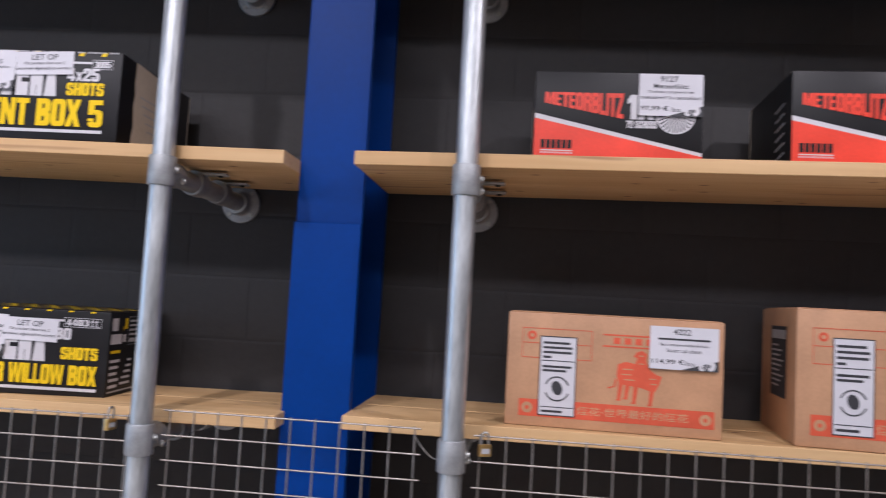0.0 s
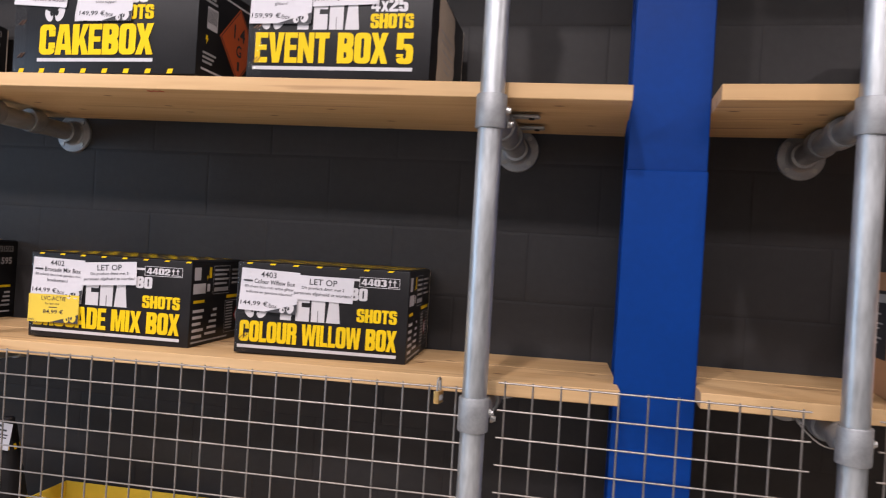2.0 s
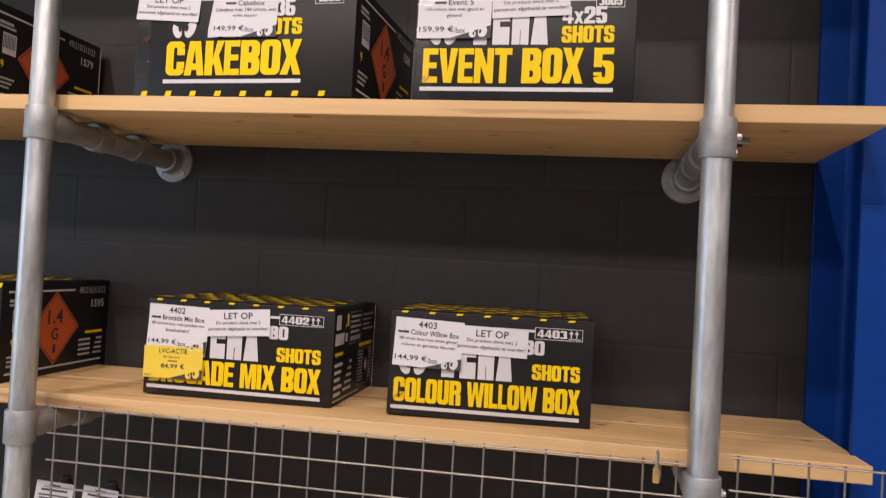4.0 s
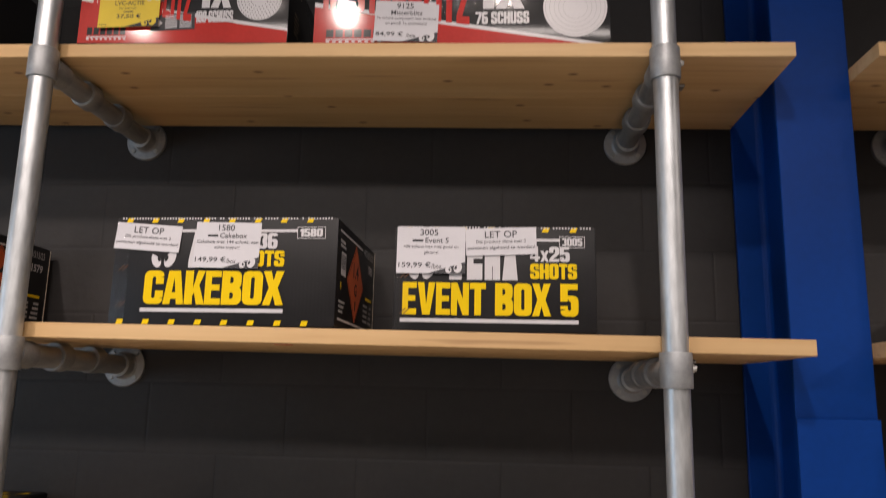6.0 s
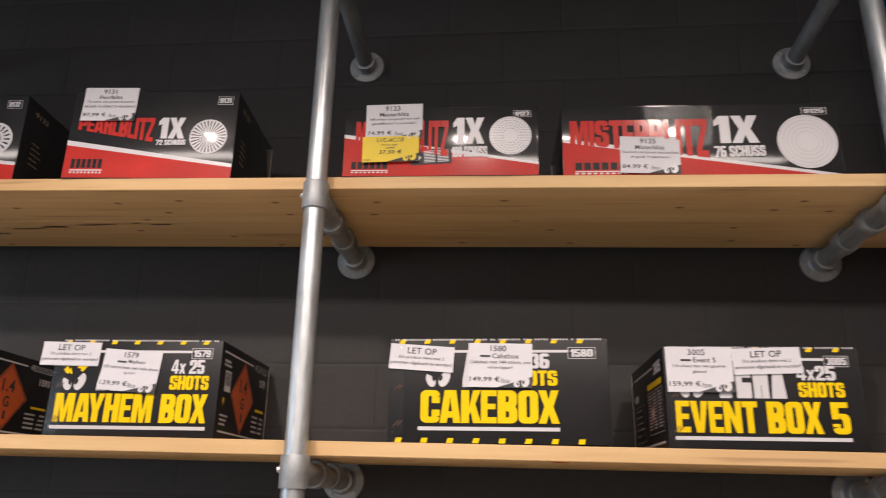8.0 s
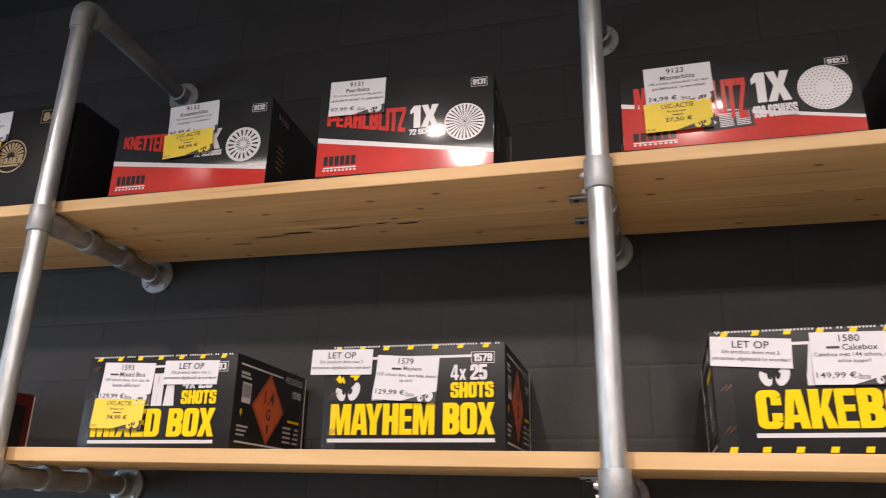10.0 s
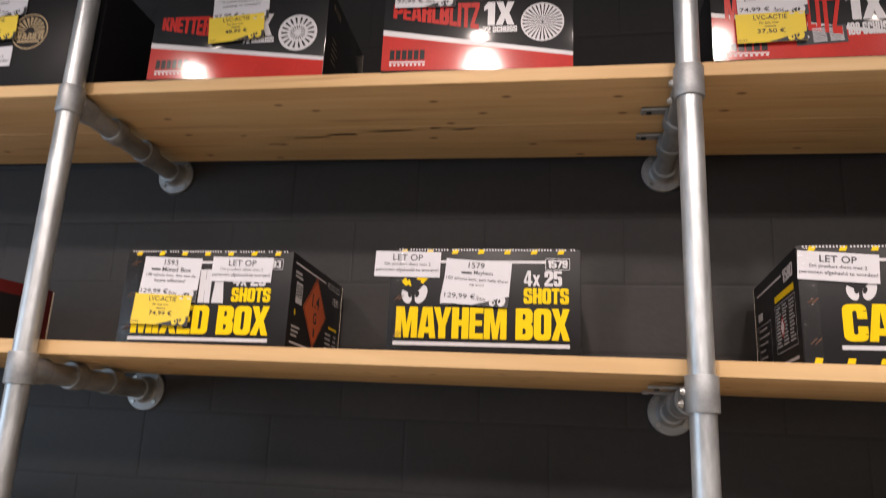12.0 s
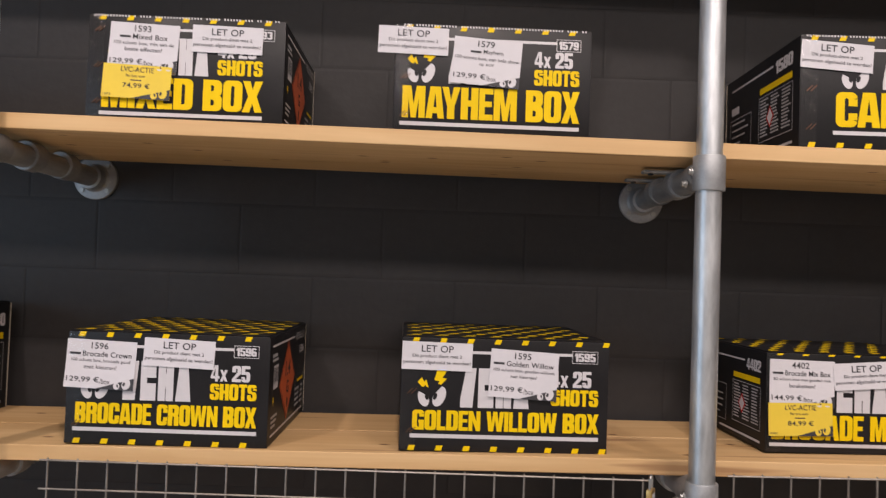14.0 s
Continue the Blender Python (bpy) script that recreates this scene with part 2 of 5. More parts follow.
def rod(bm, a, b, r, seg=20, r2=None, caps=True):
    """A round bar from a to b."""
    a, b = Vector(a), Vector(b)
    d = b - a
    m = Matrix.Translation((a + b) / 2) @ d.to_track_quat("Z", "Y").to_matrix().to_4x4()
    bmesh.ops.create_cone(bm, cap_ends=caps, segments=seg, radius1=r, radius2=r if r2 is None else r2, depth=d.length, matrix=m)
    return bm


def lathe(bm, profile, m, seg=28):
    """Turns (radius, height) pairs round z, then places them by m."""
    rings = []
    for r, h in profile:
        rings.append([bm.verts.new(m @ Vector((r * math.cos(2 * math.pi * k / seg), r * math.sin(2 * math.pi * k / seg), h))) for k in range(seg)])
    for q, w in zip(rings, rings[1:]):
        for k in range(seg):
            bm.faces.new((q[k], q[(k + 1) % seg], w[(k + 1) % seg], w[k]))
    bm.faces.new(rings[0][::-1])
    bm.faces.new(rings[-1])
    return bm


def soften(ob, angle=35):
    """Smooth shading with hard creases kept."""
    me = ob.data
    for p in me.polygons:
        p.use_smooth = True
    me.set_sharp_from_angle(angle=radians(angle))
    return ob


TEXTS = {}


def letters(s, bold):
    """Vertices and faces of a word, scaled into the unit square."""
    key = (s, bold)
    if key not in TEXTS:
        c = bpy.data.curves.new("lettering", "FONT")
        c.body, c.resolution_u, c.offset, c.space_character = s, 3, bold, 1.0 + bold * 1.6
        ob = bpy.data.objects.new("lettering", c)
        me = bpy.data.meshes.new_from_object(ob)
        co = np.empty(len(me.vertices) * 3)
        me.vertices.foreach_get("co", co)
        co = co.reshape(-1, 3)[:, :2]
        lo, hi = co.min(0), co.max(0)
        TEXTS[key] = ((co - lo) / (hi - lo), [tuple(p.vertices) for p in me.polygons], (hi - lo)[0] / (hi - lo)[1])
        bpy.data.objects.remove(ob)
        bpy.data.curves.remove(c)
        bpy.data.meshes.remove(me)
    return TEXTS[key]


def rim(x0, y0, x1, y1, t, s, r=0.3):
    """Points round a rounded rectangle and round its slot, right middle first, turning left."""
    def loop(a, c, e, g, q, k):
        qx, qy = min(q, (e - a) / 2), min(q * k, (g - c) / 2)
        out = [(e, (c + g) / 2)]
        for cx, cy, st in ((e - qx, g - qy, 0), (a + qx, g - qy, 90), (a + qx, c + qy, 180), (e - qx, c + qy, 270)):
            out += [(cx + qx * math.cos(radians(st + 22.5 * j)), cy + qy * math.sin(radians(st + 22.5 * j))) for j in range(5)]
            out.append({0: ((a + e) / 2, g), 90: (a, (c + g) / 2), 180: ((a + e) / 2, c), 270: (e, (c + g) / 2)}[st])
        return out
    return loop(x0, y0, x1, y1, r, 0.55), loop(x0 + t, y0 + s, x1 - t, y1 - s, r * 0.35, 0.6)


def arc(box, i, j, t=0.41, s=0.175):
    o, n = rim(*box, t, s)
    return [[o[k], o[k + 1], n[k + 1], n[k]] for k in range(i, j)]


def bar(x0, y0, x1, y1):
    return [[(x0, y0), (x1, y0), (x1, y1), (x0, y1)]]


def heavy_glyph(ch):
    """A blocky poster letter in the unit square, as polygons; and its relative width."""
    F, U, D = (0, 0, 1, 1), (0, 0.44, 1, 1), (0, 0, 1, 0.56)
    T = 0.41
    post = bar(0, 0, T, 1)
    g = {
        "A": [[(0, 0), (0.345, 0), (0.5, 0.80), (0.5, 1), (0.22, 1)], [(1, 0), (0.78, 1), (0.5, 1), (0.5, 0.80), (0.655, 0)], [(0.35, 0.16), (0.65, 0.16), (0.60, 0.35), (0.40, 0.35)]],
        "B": post + [q for bx in ((-0.3, 0.46, 0.98, 1), (-0.3, 0, 1, 0.54)) for q in arc(bx, 0, 6) + arc(bx, 18, 24)],
        "C": arc(F, 1, 23) + bar(1 - T, 0.60, 1, 0.80) + bar(1 - T, 0.20, 1, 0.40),
        "D": post + arc((-0.3, 0, 1, 1), 0, 6) + arc((-0.3, 0, 1, 1), 18, 24),
        "E": post + bar(T, 0, 1, 0.18) + bar(T, 0.82, 1, 1) + bar(T, 0.42, 0.92, 0.59),
        "G": arc(F, 1, 18) + bar(1 - T, 0.66, 1, 0.80) + bar(1 - T, 0, 1, 0.50) + bar(0.54, 0.36, 1 - T, 0.50) + bar(0.5, 0, 1 - T, 0.15),
        "H": post + bar(1 - T, 0, 1, 1) + bar(T, 0.41, 1 - T, 0.60), "I": bar(0, 0, 1, 1),
        "K": post + [[(T, 0.47), (0.62, 1), (1, 1), (0.70, 0.54), (T, 0.27)], [(0.43, 0.50), (0.62, 0), (1.03, 0), (0.72, 0.58)]],
        "L": post + bar(T, 0, 1, 0.19), "N": bar(0, 0, 0.34, 1) + bar(0.66, 0, 1, 1) + [[(0.34, 1), (0.34, 0.50), (0.66, 0), (0.66, 0.50)]],
        "M": bar(0, 0, 0.275, 1) + bar(0.725, 0, 1, 1) + [[(0.275, 1), (0.275, 0.60), (0.39, 0), (0.5, 0), (0.5, 0.42), (0.38, 1)], [(0.725, 1), (0.62, 1), (0.5, 0.42), (0.5, 0), (0.61, 0), (0.725, 0.60)]],
        "O": arc(F, 0, 24), "0": arc(F, 0, 24), "P": post + arc((-0.3, 0.36, 1, 1), 0, 6) + arc((-0.3, 0.36, 1, 1), 18, 24),
        "R": post + [q for bx in [(-0.3, 0.44, 1, 1)] for q in arc(bx, 0, 6) + arc(bx, 18, 24)] + [[(1 - T - 0.02, 0), (1, 0), (1, 0.42), (0.86, 0.50), (1 - T - 0.02, 0.46)]],
        "S": arc(U, 1, 18) + bar(1 - T, 0.64, 1, 0.76) + arc(D, 18, 24) + arc(D, 0, 6) + arc(D, 12, 18) + bar(0, 0.28, T, 0.36),
        "T": bar(0.5 - T / 2, 0, 0.5 + T / 2, 0.81) + bar(0, 0.81, 1, 1), "U": arc((0, 0, 1, 0.7), 12, 24) + bar(0, 0.35, T, 1) + bar(1 - T, 0.35, 1, 1),
        "V": [[(0.29, 0), (0.5, 0), (0.5, 0.30), (0.37, 1), (0, 1)], [(0.71, 0), (1, 1), (0.63, 1), (0.5, 0.30), (0.5, 0)]],
        "W": [[(0, 1), (0.13, 0), (0.395, 0), (0.5, 0.58), (0.5, 1), (0.385, 1), (0.31, 0.40), (0.235, 1)], [(1, 1), (0.765, 1), (0.69, 0.40), (0.615, 1), (0.5, 1), (0.5, 0.58), (0.605, 0), (0.87, 0)]],
        "X": [[(0, 0), (0.37, 0), (0.5, 0.29), (0.5, 0.72), (0.38, 1), (0.01, 1), (0.29, 0.51)], [(1, 0), (0.71, 0.51), (0.99, 1), (0.62, 1), (0.5, 0.72), (0.5, 0.29), (0.63, 0)]],
        "Y": [[(0.30, 0), (0.70, 0), (0.70, 0.40), (1, 1), (0.645, 1), (0.5, 0.60), (0.355, 1), (0, 1), (0.30, 0.40)]],
        "Z": bar(0, 0.82, 1, 1) + bar(0, 0, 1, 0.18) + [[(0, 0.18), (0.43, 0.18), (1, 0.82), (0.56, 0.82)]],
        "1": bar(0.35, 0, 1, 1) + [[(0, 0.62), (0.35, 0.70), (0.35, 1), (0, 0.80)]],
        "2": arc((0, 0.40, 1, 1), 0, 12) + bar(0, 0.60, T, 0.70) + [[(0, 0.18), (0.36, 0.18), (1, 0.52), (1, 0.70), (1 - T, 0.70), (1 - T, 0.60)]] + bar(0, 0, 1, 0.18),
        "3": [q for bx in ((0, 0.46, 0.98, 1), (0, 0, 1, 0.54)) for q in arc(bx, 0, 6) + arc(bx, 18, 24)] + arc((0, 0.46, 0.98, 1), 6, 11) + arc((0, 0, 1, 0.54), 13, 18),
        "4": bar(0.50, 0, 0.82, 1) + bar(0, 0.18, 0.50, 0.34) + bar(0.82, 0.18, 1, 0.34) + [[(0, 0.34), (0.24, 0.34), (0.50, 0.80), (0.50, 1), (0.42, 1)]],
        "5": bar(0, 0.82, 0.97, 1) + bar(0, 0.46, T, 0.82) + arc((0, 0, 1, 0.64), 18, 24) + arc((0, 0, 1, 0.64), 0, 7) + arc((0, 0, 1, 0.64), 13, 18) + bar(0, 0.22, T, 0.32),
        "6": arc((0, 0, 1, 0.62), 0, 24) + bar(0, 0.36, T, 0.75) + arc((0, 0.40, 1, 1), 1, 12), "7": bar(0, 0.82, 1, 1) + [[(0.16, 0), (0.50, 0), (1, 0.70), (1, 0.82), (0.62, 0.82)]],
        "8": arc((0.03, 0.46, 0.97, 1), 0, 24) + arc((0, 0, 1, 0.54), 0, 24), "9": arc((0, 0.38, 1, 1), 0, 24) + bar(1 - T, 0.25, 1, 0.64) + arc((0, 0, 1, 0.60), 12, 23),
        "x": [[(0, 0), (0.35, 0), (0.68, 0.36), (1, 0.72), (0.66, 0.72), (0.32, 0.36)], [(0.66, 0), (1, 0), (0.68, 0.36), (0.5, 0.18)], [(0, 0.72), (0.32, 0.36), (0.5, 0.54), (0.34, 0.72)]], " ": []}[ch]
    return g, {"I": 0.36, "M": 1.32, "W": 1.5, "1": 0.62, "E": 0.80, "L": 0.76, "T": 0.90, " ": 0.42, "A": 1.06, "x": 0.85, "Z": 0.85, "Y": 1.05, "X": 1.05}.get(ch, 1.0)


GAP = 0.05
KERN = {"AY": -0.20, "YH": 0.0, "KE": -0.03, "LB": -0.02, "RB": 0.0, "OX": -0.04, "LO": -0.02, "LD": 0.0, "WI": -0.02, "RO": 0.0, "TE": -0.02, "AD": 0.0, "CA": -0.04, "AK": -0.02, "OW": -0.04, "LT": -0.08}


def run_of(s):
    """The letters of a word with their left ends and widths, and the whole width."""
    x, out = 0.0, []
    for k, ch in enumerate(s):
        if k:
            x += GAP + KERN.get(s[k - 1] + ch, 0.0)
        w = heavy_glyph(ch)[1]
        out.append((ch, x, w))
        x += w
    return out, x


def heavy(s):
    """A word in blocky poster letters, scaled into the unit square."""
    key = (s, "heavy")
    if key not in TEXTS:
        co, faces = [], []
        row, total = run_of(s)
        for ch, x, w in row:
            for p in heavy_glyph(ch)[0]:
                faces.append(tuple(range(len(co), len(co) + len(p))))
                co += [(x + a * w, b) for a, b in p]
        co = np.array(co)
        co[:, 0] /= total
        TEXTS[key] = (co, faces, 1.0)
    return TEXTS[key]


SMALL = {"printed_text", "emblem", "white_print", "red_print", "gold_print", "eye_mark", "pupil_mark", "yellow_bands", "dark_print", "diamond_print", "wheel_print", "cut_edge", "edge_striping", "lid_striping", "flash_mark", "maker_mark", "small_print", "side_print", "ring_dots", "wheel_strokes", "sticker_print", "printed_bars", "yellow_dashes", "yellow_print"}


def title_letters(box, to, s, u0, v0, u1, v1, material, d=0.0006, grow=0.0):
    """A title whose every letter is a piece of its own."""
    row, total = run_of(s)
    for ch, x, w in row:
        polys = heavy_glyph(ch)[0]
        if polys:
            sh = Sheet(to)
            for p in polys:
                pts = []
                for a, b in p:
                    k = (x + a * w) / total
                    low = v0 - grow * k
                    pts.append((u0 + (u1 - u0) * k, low + b * (v1 - low)))
                area = sum(a[0] * c[1] - c[0] * a[1] for a, c in zip(pts, pts[1:] + pts[:1]))
                sh.poly(pts if area > 0 else pts[::-1], d)
                d += 0.000012
            sh.made("letter", material, box)


class Sheet:
    """Collects flat print (words and shapes) and lays it on a face through a map (u, v, d) -> place."""

    def __init__(self, to):
        self.to, self.v, self.f = to, [], []

    def poly(self, pts, d=0.0006):
        n = len(self.v)
        self.v += [self.to(u, v, d) for u, v in pts]
        self.f.append(tuple(range(n, n + len(pts))))
        return self

    def rect(self, u0, v0, u1, v1, d=0.0006):
        return self.poly([(u0, v0), (u1, v0), (u1, v1), (u0, v1)], d)

    def ring(self, cu, cv, r0, r1, d=0.0006, seg=40, a0=0, a1=360):
        for k in range(seg):
            a, b = (radians(a0 + (a1 - a0) * j / seg) for j in (k, k + 1))
            self.poly([(cu + r * math.cos(t), cv + r * math.sin(t)) for r, t in ((r0, a), (r1, a), (r1, b), (r0, b))], d)
        return self

    def disc(self, cu, cv, ru, rv, d=0.0006, seg=28, turn=0):
        c, s = math.cos(radians(turn)), math.sin(radians(turn))
        return self.poly([(cu + c * ru * math.cos(t) - s * rv * math.sin(t), cv + s * ru * math.cos(t) + c * rv * math.sin(t)) for t in (2 * math.pi * k / seg for k in range(seg))], d)

    def word(self, s, u0, v0, u1, v1, bold=0.0, d=0.0006, grow=0.0):
        """s fills the rectangle; grow: how much taller the letters get to the end, downwards."""
        co, faces, _ = heavy(s) if bold > 0.035 else letters(s, bold)
        n = len(self.v)
        for a, b in co:
            low = v0 - grow * a
            self.v.append(self.to(u0 + a * (u1 - u0), low + b * (v1 - low), d))
        if bold > 0.035:
            for j, f in enumerate(faces):
                for i in f:
                    a, c = co[i]
                    low = v0 - grow * a
                    self.v[n + i] = self.to(u0 + a * (u1 - u0), low + c * (v1 - low), d + 0.000012 * j)
        self.f += [tuple(n + i for i in f) for f in faces]
        return self

    def line(self, s, cu, v0, h, bold=0.0, d=0.0006, wmax=9, align=0.5, squeeze=0.92):
        """s at its own width, centred (align 0.5) on cu."""
        _, _, ratio = letters(s, bold)
        w = min(wmax, h * ratio * squeeze)
        return self.word(s, cu - w * align, v0, cu + w * (1 - align), v0 + h, bold, d)

    def made(self, name, material, parent, label=""):
        me = bpy.data.meshes.new(name)
        me.from_pydata(self.v, [], self.f)
        me.materials.append(material)
        ob = new(name, me)
        ob.parent = parent
        if name in SMALL:
            tagged(ob, kind="stuff")
        return tagged(ob, label)


def face_map(face, w, d, h):
    """Maps of the faces of a box whose front lower left corner is the origin: front, right, left, top."""
    return {"front": lambda u, v, o: (u, -o, v), "right": lambda u, v, o: (w + o, u, v),
            "left": lambda u, v, o: (-o, d - u, v), "top": lambda u, v, o: (u, v, h + o)}[face]


def carton(parent, w, d, h, material, seam=CREAM_INK):
    """A closed corrugated box: bevelled body with a slightly bulging front, and taped flaps on top."""
    bm = bmesh.new()
    block(bm, 0, w, 0, d, 0, h, 0.0022, 2)
    body = soften(part("carton_body", bm, material, parent), 50)
    bm = bmesh.new()
    block(bm, 0.004, w - 0.004, 0.003, d / 2 - 0.001, h, h + 0.0022, 0.0008)
    part("top_flap", bm, material, parent)
    bm = bmesh.new()
    block(bm, 0.004, w - 0.004, d / 2 + 0.001, d - 0.003, h, h + 0.0022, 0.0008)
    part("top_flap", bm, material, parent)
    # raw board edge that shows along the upright corner
    for x in (-0.0006, w - 0.0010):
        bm = bmesh.new()
        block(bm, x, x + 0.0016, d - 0.0035, d - 0.0005, 0.002, h - 0.002)
        part("board_edge", bm, seam, parent)
    return body


def card_map(to, u0, v0, turn, lift, base):
    """A card hung with its top left corner at (u0, v0), turned by degrees, its lower edge standing off."""
    c, s = math.cos(radians(turn)), math.sin(radians(turn))
    return lambda x, y, o: to(u0 + c * x + s * y, v0 + s * x - c * y, base + lift * y * y + o)


def slab(sheet_map, outline, thick, name, material, parent, label=""):
    """A thin card with real thickness, bent by its map."""
    bm = bmesh.new()
    ys = [0, 0.25, 0.5, 0.75, 1.0]
    top, bot = min(p[1] for p in outline), max(p[1] for p in outline)
    left, right = min(p[0] for p in outline), max(p[0] for p in outline)

    def edge_at(y):
        xs = []
        for (ax, ay), (bx, by) in zip(outline, outline[1:] + outline[:1]):
            if ay != by and min(ay, by) - 1e-9 <= y <= max(ay, by) + 1e-9:
                xs.append(ax + (bx - ax) * (y - ay) / (by - ay))
        return (min(xs), max(xs)) if xs else (left, right)
    rows = []
    for q in sorted({top + (bot - top) * k for k in ys} | {p[1] for p in outline}):
        a, b = edge_at(q)
        rows.append([[bm.verts.new(sheet_map(x, q, o)) for x in (a, b)] for o in (0.0, -thick)])
    for p, q in zip(rows, rows[1:]):
        bm.faces.new((p[0][0], q[0][0], q[0][1], p[0][1]))
        bm.faces.new((p[1][0], p[1][1], q[1][1], q[1][0]))
        bm.faces.new((p[0][0], p[1][0], q[1][0], q[0][0]))
        bm.faces.new((p[0][1], q[0][1], q[1][1], p[1][1]))
    return part(name, bm, material, parent, label)


def price_card(parent, to, u, v, turn, number, title, lines, price, size=(0.124, 0.086), base=0.0016):
    """A white price card with its lower right corner printed black under a pale emblem."""
    w, h = size
    m = card_map(to, u, v, turn, 0.55, base)
    card = slab(m, [(0, 0), (w, 0), (w, h), (0, h)], 0.0004, "price_card", PAPER, parent, "white paper price card taped on")
    black = Sheet(lambda x, y, o: m(x, -y, o))
    black.poly([(w * 0.46, -h), (w, -h), (w, -h * 0.75)], 0.0005)
    black.line(number, w * 0.47, -h * 0.185, h * 0.135, 0.010, squeeze=1.05)
    if not title:
        black.rect(w * 0.12, -h * 0.318, w * 0.88, -h * 0.272)
    elif title.endswith("blitz") or "Tiger" in title:
        black.line(title, w * 0.5, -h * 0.345, h * 0.112, 0.008, wmax=w * 0.92, squeeze=1.05)
    else:
        # the maker's name stays a plain bar before the title
        run = min(w * 0.70, h * 0.112 * letters(title, 0.008)[2] * 1.05)
        black.rect(w * 0.5 - run / 2 - w * 0.105, -h * 0.318, w * 0.5 - run / 2 + w * 0.055, -h * 0.272)
        black.line(title, w * 0.585, -h * 0.345, h * 0.112, 0.008, wmax=w * 0.70, squeeze=1.05)
    for k, s in enumerate(lines):
        black.line(s, w * 0.5, -h * (0.475 + 0.125 * k), h * 0.085, 0.002, wmax=w * 0.94, squeeze=1.1)
    black.word(price, w * 0.03, -h * 0.89, w * (0.46 if len(price) < 8 else 0.50), -h * 0.76, 0.008)
    black.word("/box", w * 0.51, -h * 0.90, w * 0.66, -h * 0.79, 0.0)
    black.made("printed_text", TONER, card, "black printed text")
    white = Sheet(lambda x, y, o: m(x, -y, o))
    white.disc(w * 0.76, -h * 0.925, w * 0.046, h * 0.070, 0.0009, 14, 15)
    white.disc(w * 0.895, -h * 0.875, w * 0.060, h * 0.115, 0.0009, 14, -15)
    white.made("emblem", WHITE_INK, card, "pale emblem on the card's corner")
    dark = Sheet(lambda x, y, o: m(x, -y, o))
    dark.disc(w * 0.775, -h * 0.915, w * 0.014, h * 0.035, 0.0012, 10, 15)
    dark.disc(w * 0.865, -h * 0.875, w * 0.018, h * 0.045, 0.0012, 10, -15)
    dark.made("pupil_mark", TONER, card)
    return card


def notice_card(parent, to, u, v, turn, size=(0.127, 0.050), base=0.0016):
    w, h = size
    m = card_map(to, u, v, turn, 0.7, base)
    card = slab(m, [(0, 0), (w, 0), (w, h), (0, h)], 0.0004, "notice_card", PAPER, parent, "white paper notice card taped on")
    t = Sheet(lambda x, y, o: m(x, -y, o))
    t.line("LET OP", w * 0.5, -h * 0.36, h * 0.25, 0.010, squeeze=1.05)
    t.line("Dit product dient met 2", w * 0.5, -h * 0.59, h * 0.155, 0.004, wmax=w * 0.9, squeeze=1.1)
    t.line("personen afgehaald te worden!", w * 0.5, -h * 0.82, h * 0.165, 0.004, wmax=w * 0.95, squeeze=1.1)
    t.made("printed_text", TONER, card, "black printed text")
    return card


def offer_card(parent, to, u, v, turn, number, price, size=(0.122, 0.061), base=0.0062):
    w, h = size
    m = card_map(to, u, v, turn, 0.5, base)
    card = slab(m, [(0, 0), (w, 0), (w, h), (0, h)], 0.0004, "offer_card", YELLOW_PAPER, parent, "yellow paper offer card taped on")
    t = Sheet(lambda x, y, o: m(x, -y, o))
    t.poly([(w * 0.44, -h), (w, -h), (w, -h * 0.68)], 0.0005)
    t.line("LVC-ACTIE", w * 0.5, -h * 0.22, h * 0.155, 0.004)
    t.line("Per box voor", w * 0.48, -h * 0.37, h * 0.08)
    t.word(price + " €", w * 0.30, -h * 0.71, w * 0.70, -h * 0.54, 0.008)
    t.word(number, w * 0.02, -h * 0.95, w * 0.14, -h * 0.88)
    t.made("printed_text", TONER, card, "black printed text")
    e = Sheet(lambda x, y, o: m(x, -y, o))
    e.disc(w * 0.77, -h * 0.885, w * 0.050, h * 0.105, 0.0009, 14, 15)
    e.disc(w * 0.90, -h * 0.820, w * 0.060, h * 0.150, 0.0009, 14, -15)
    e.made("emblem", YELLOW_PAPER, card, "yellow emblem on the card's corner")
    k = Sheet(lambda x, y, o: m(x, -y, o))
    k.disc(w * 0.785, -h * 0.865, w * 0.015, h * 0.050, 0.0012, 10, 15)
    k.disc(w * 0.870, -h * 0.820, w * 0.018, h * 0.065, 0.0012, 10, -15)
    k.rect(w * 0.41, -h * 0.475, w * 0.57, -h * 0.445, 0.0005)
    k.made("pupil_mark", TONER, card)
    return card


# ---- the shop shell ----


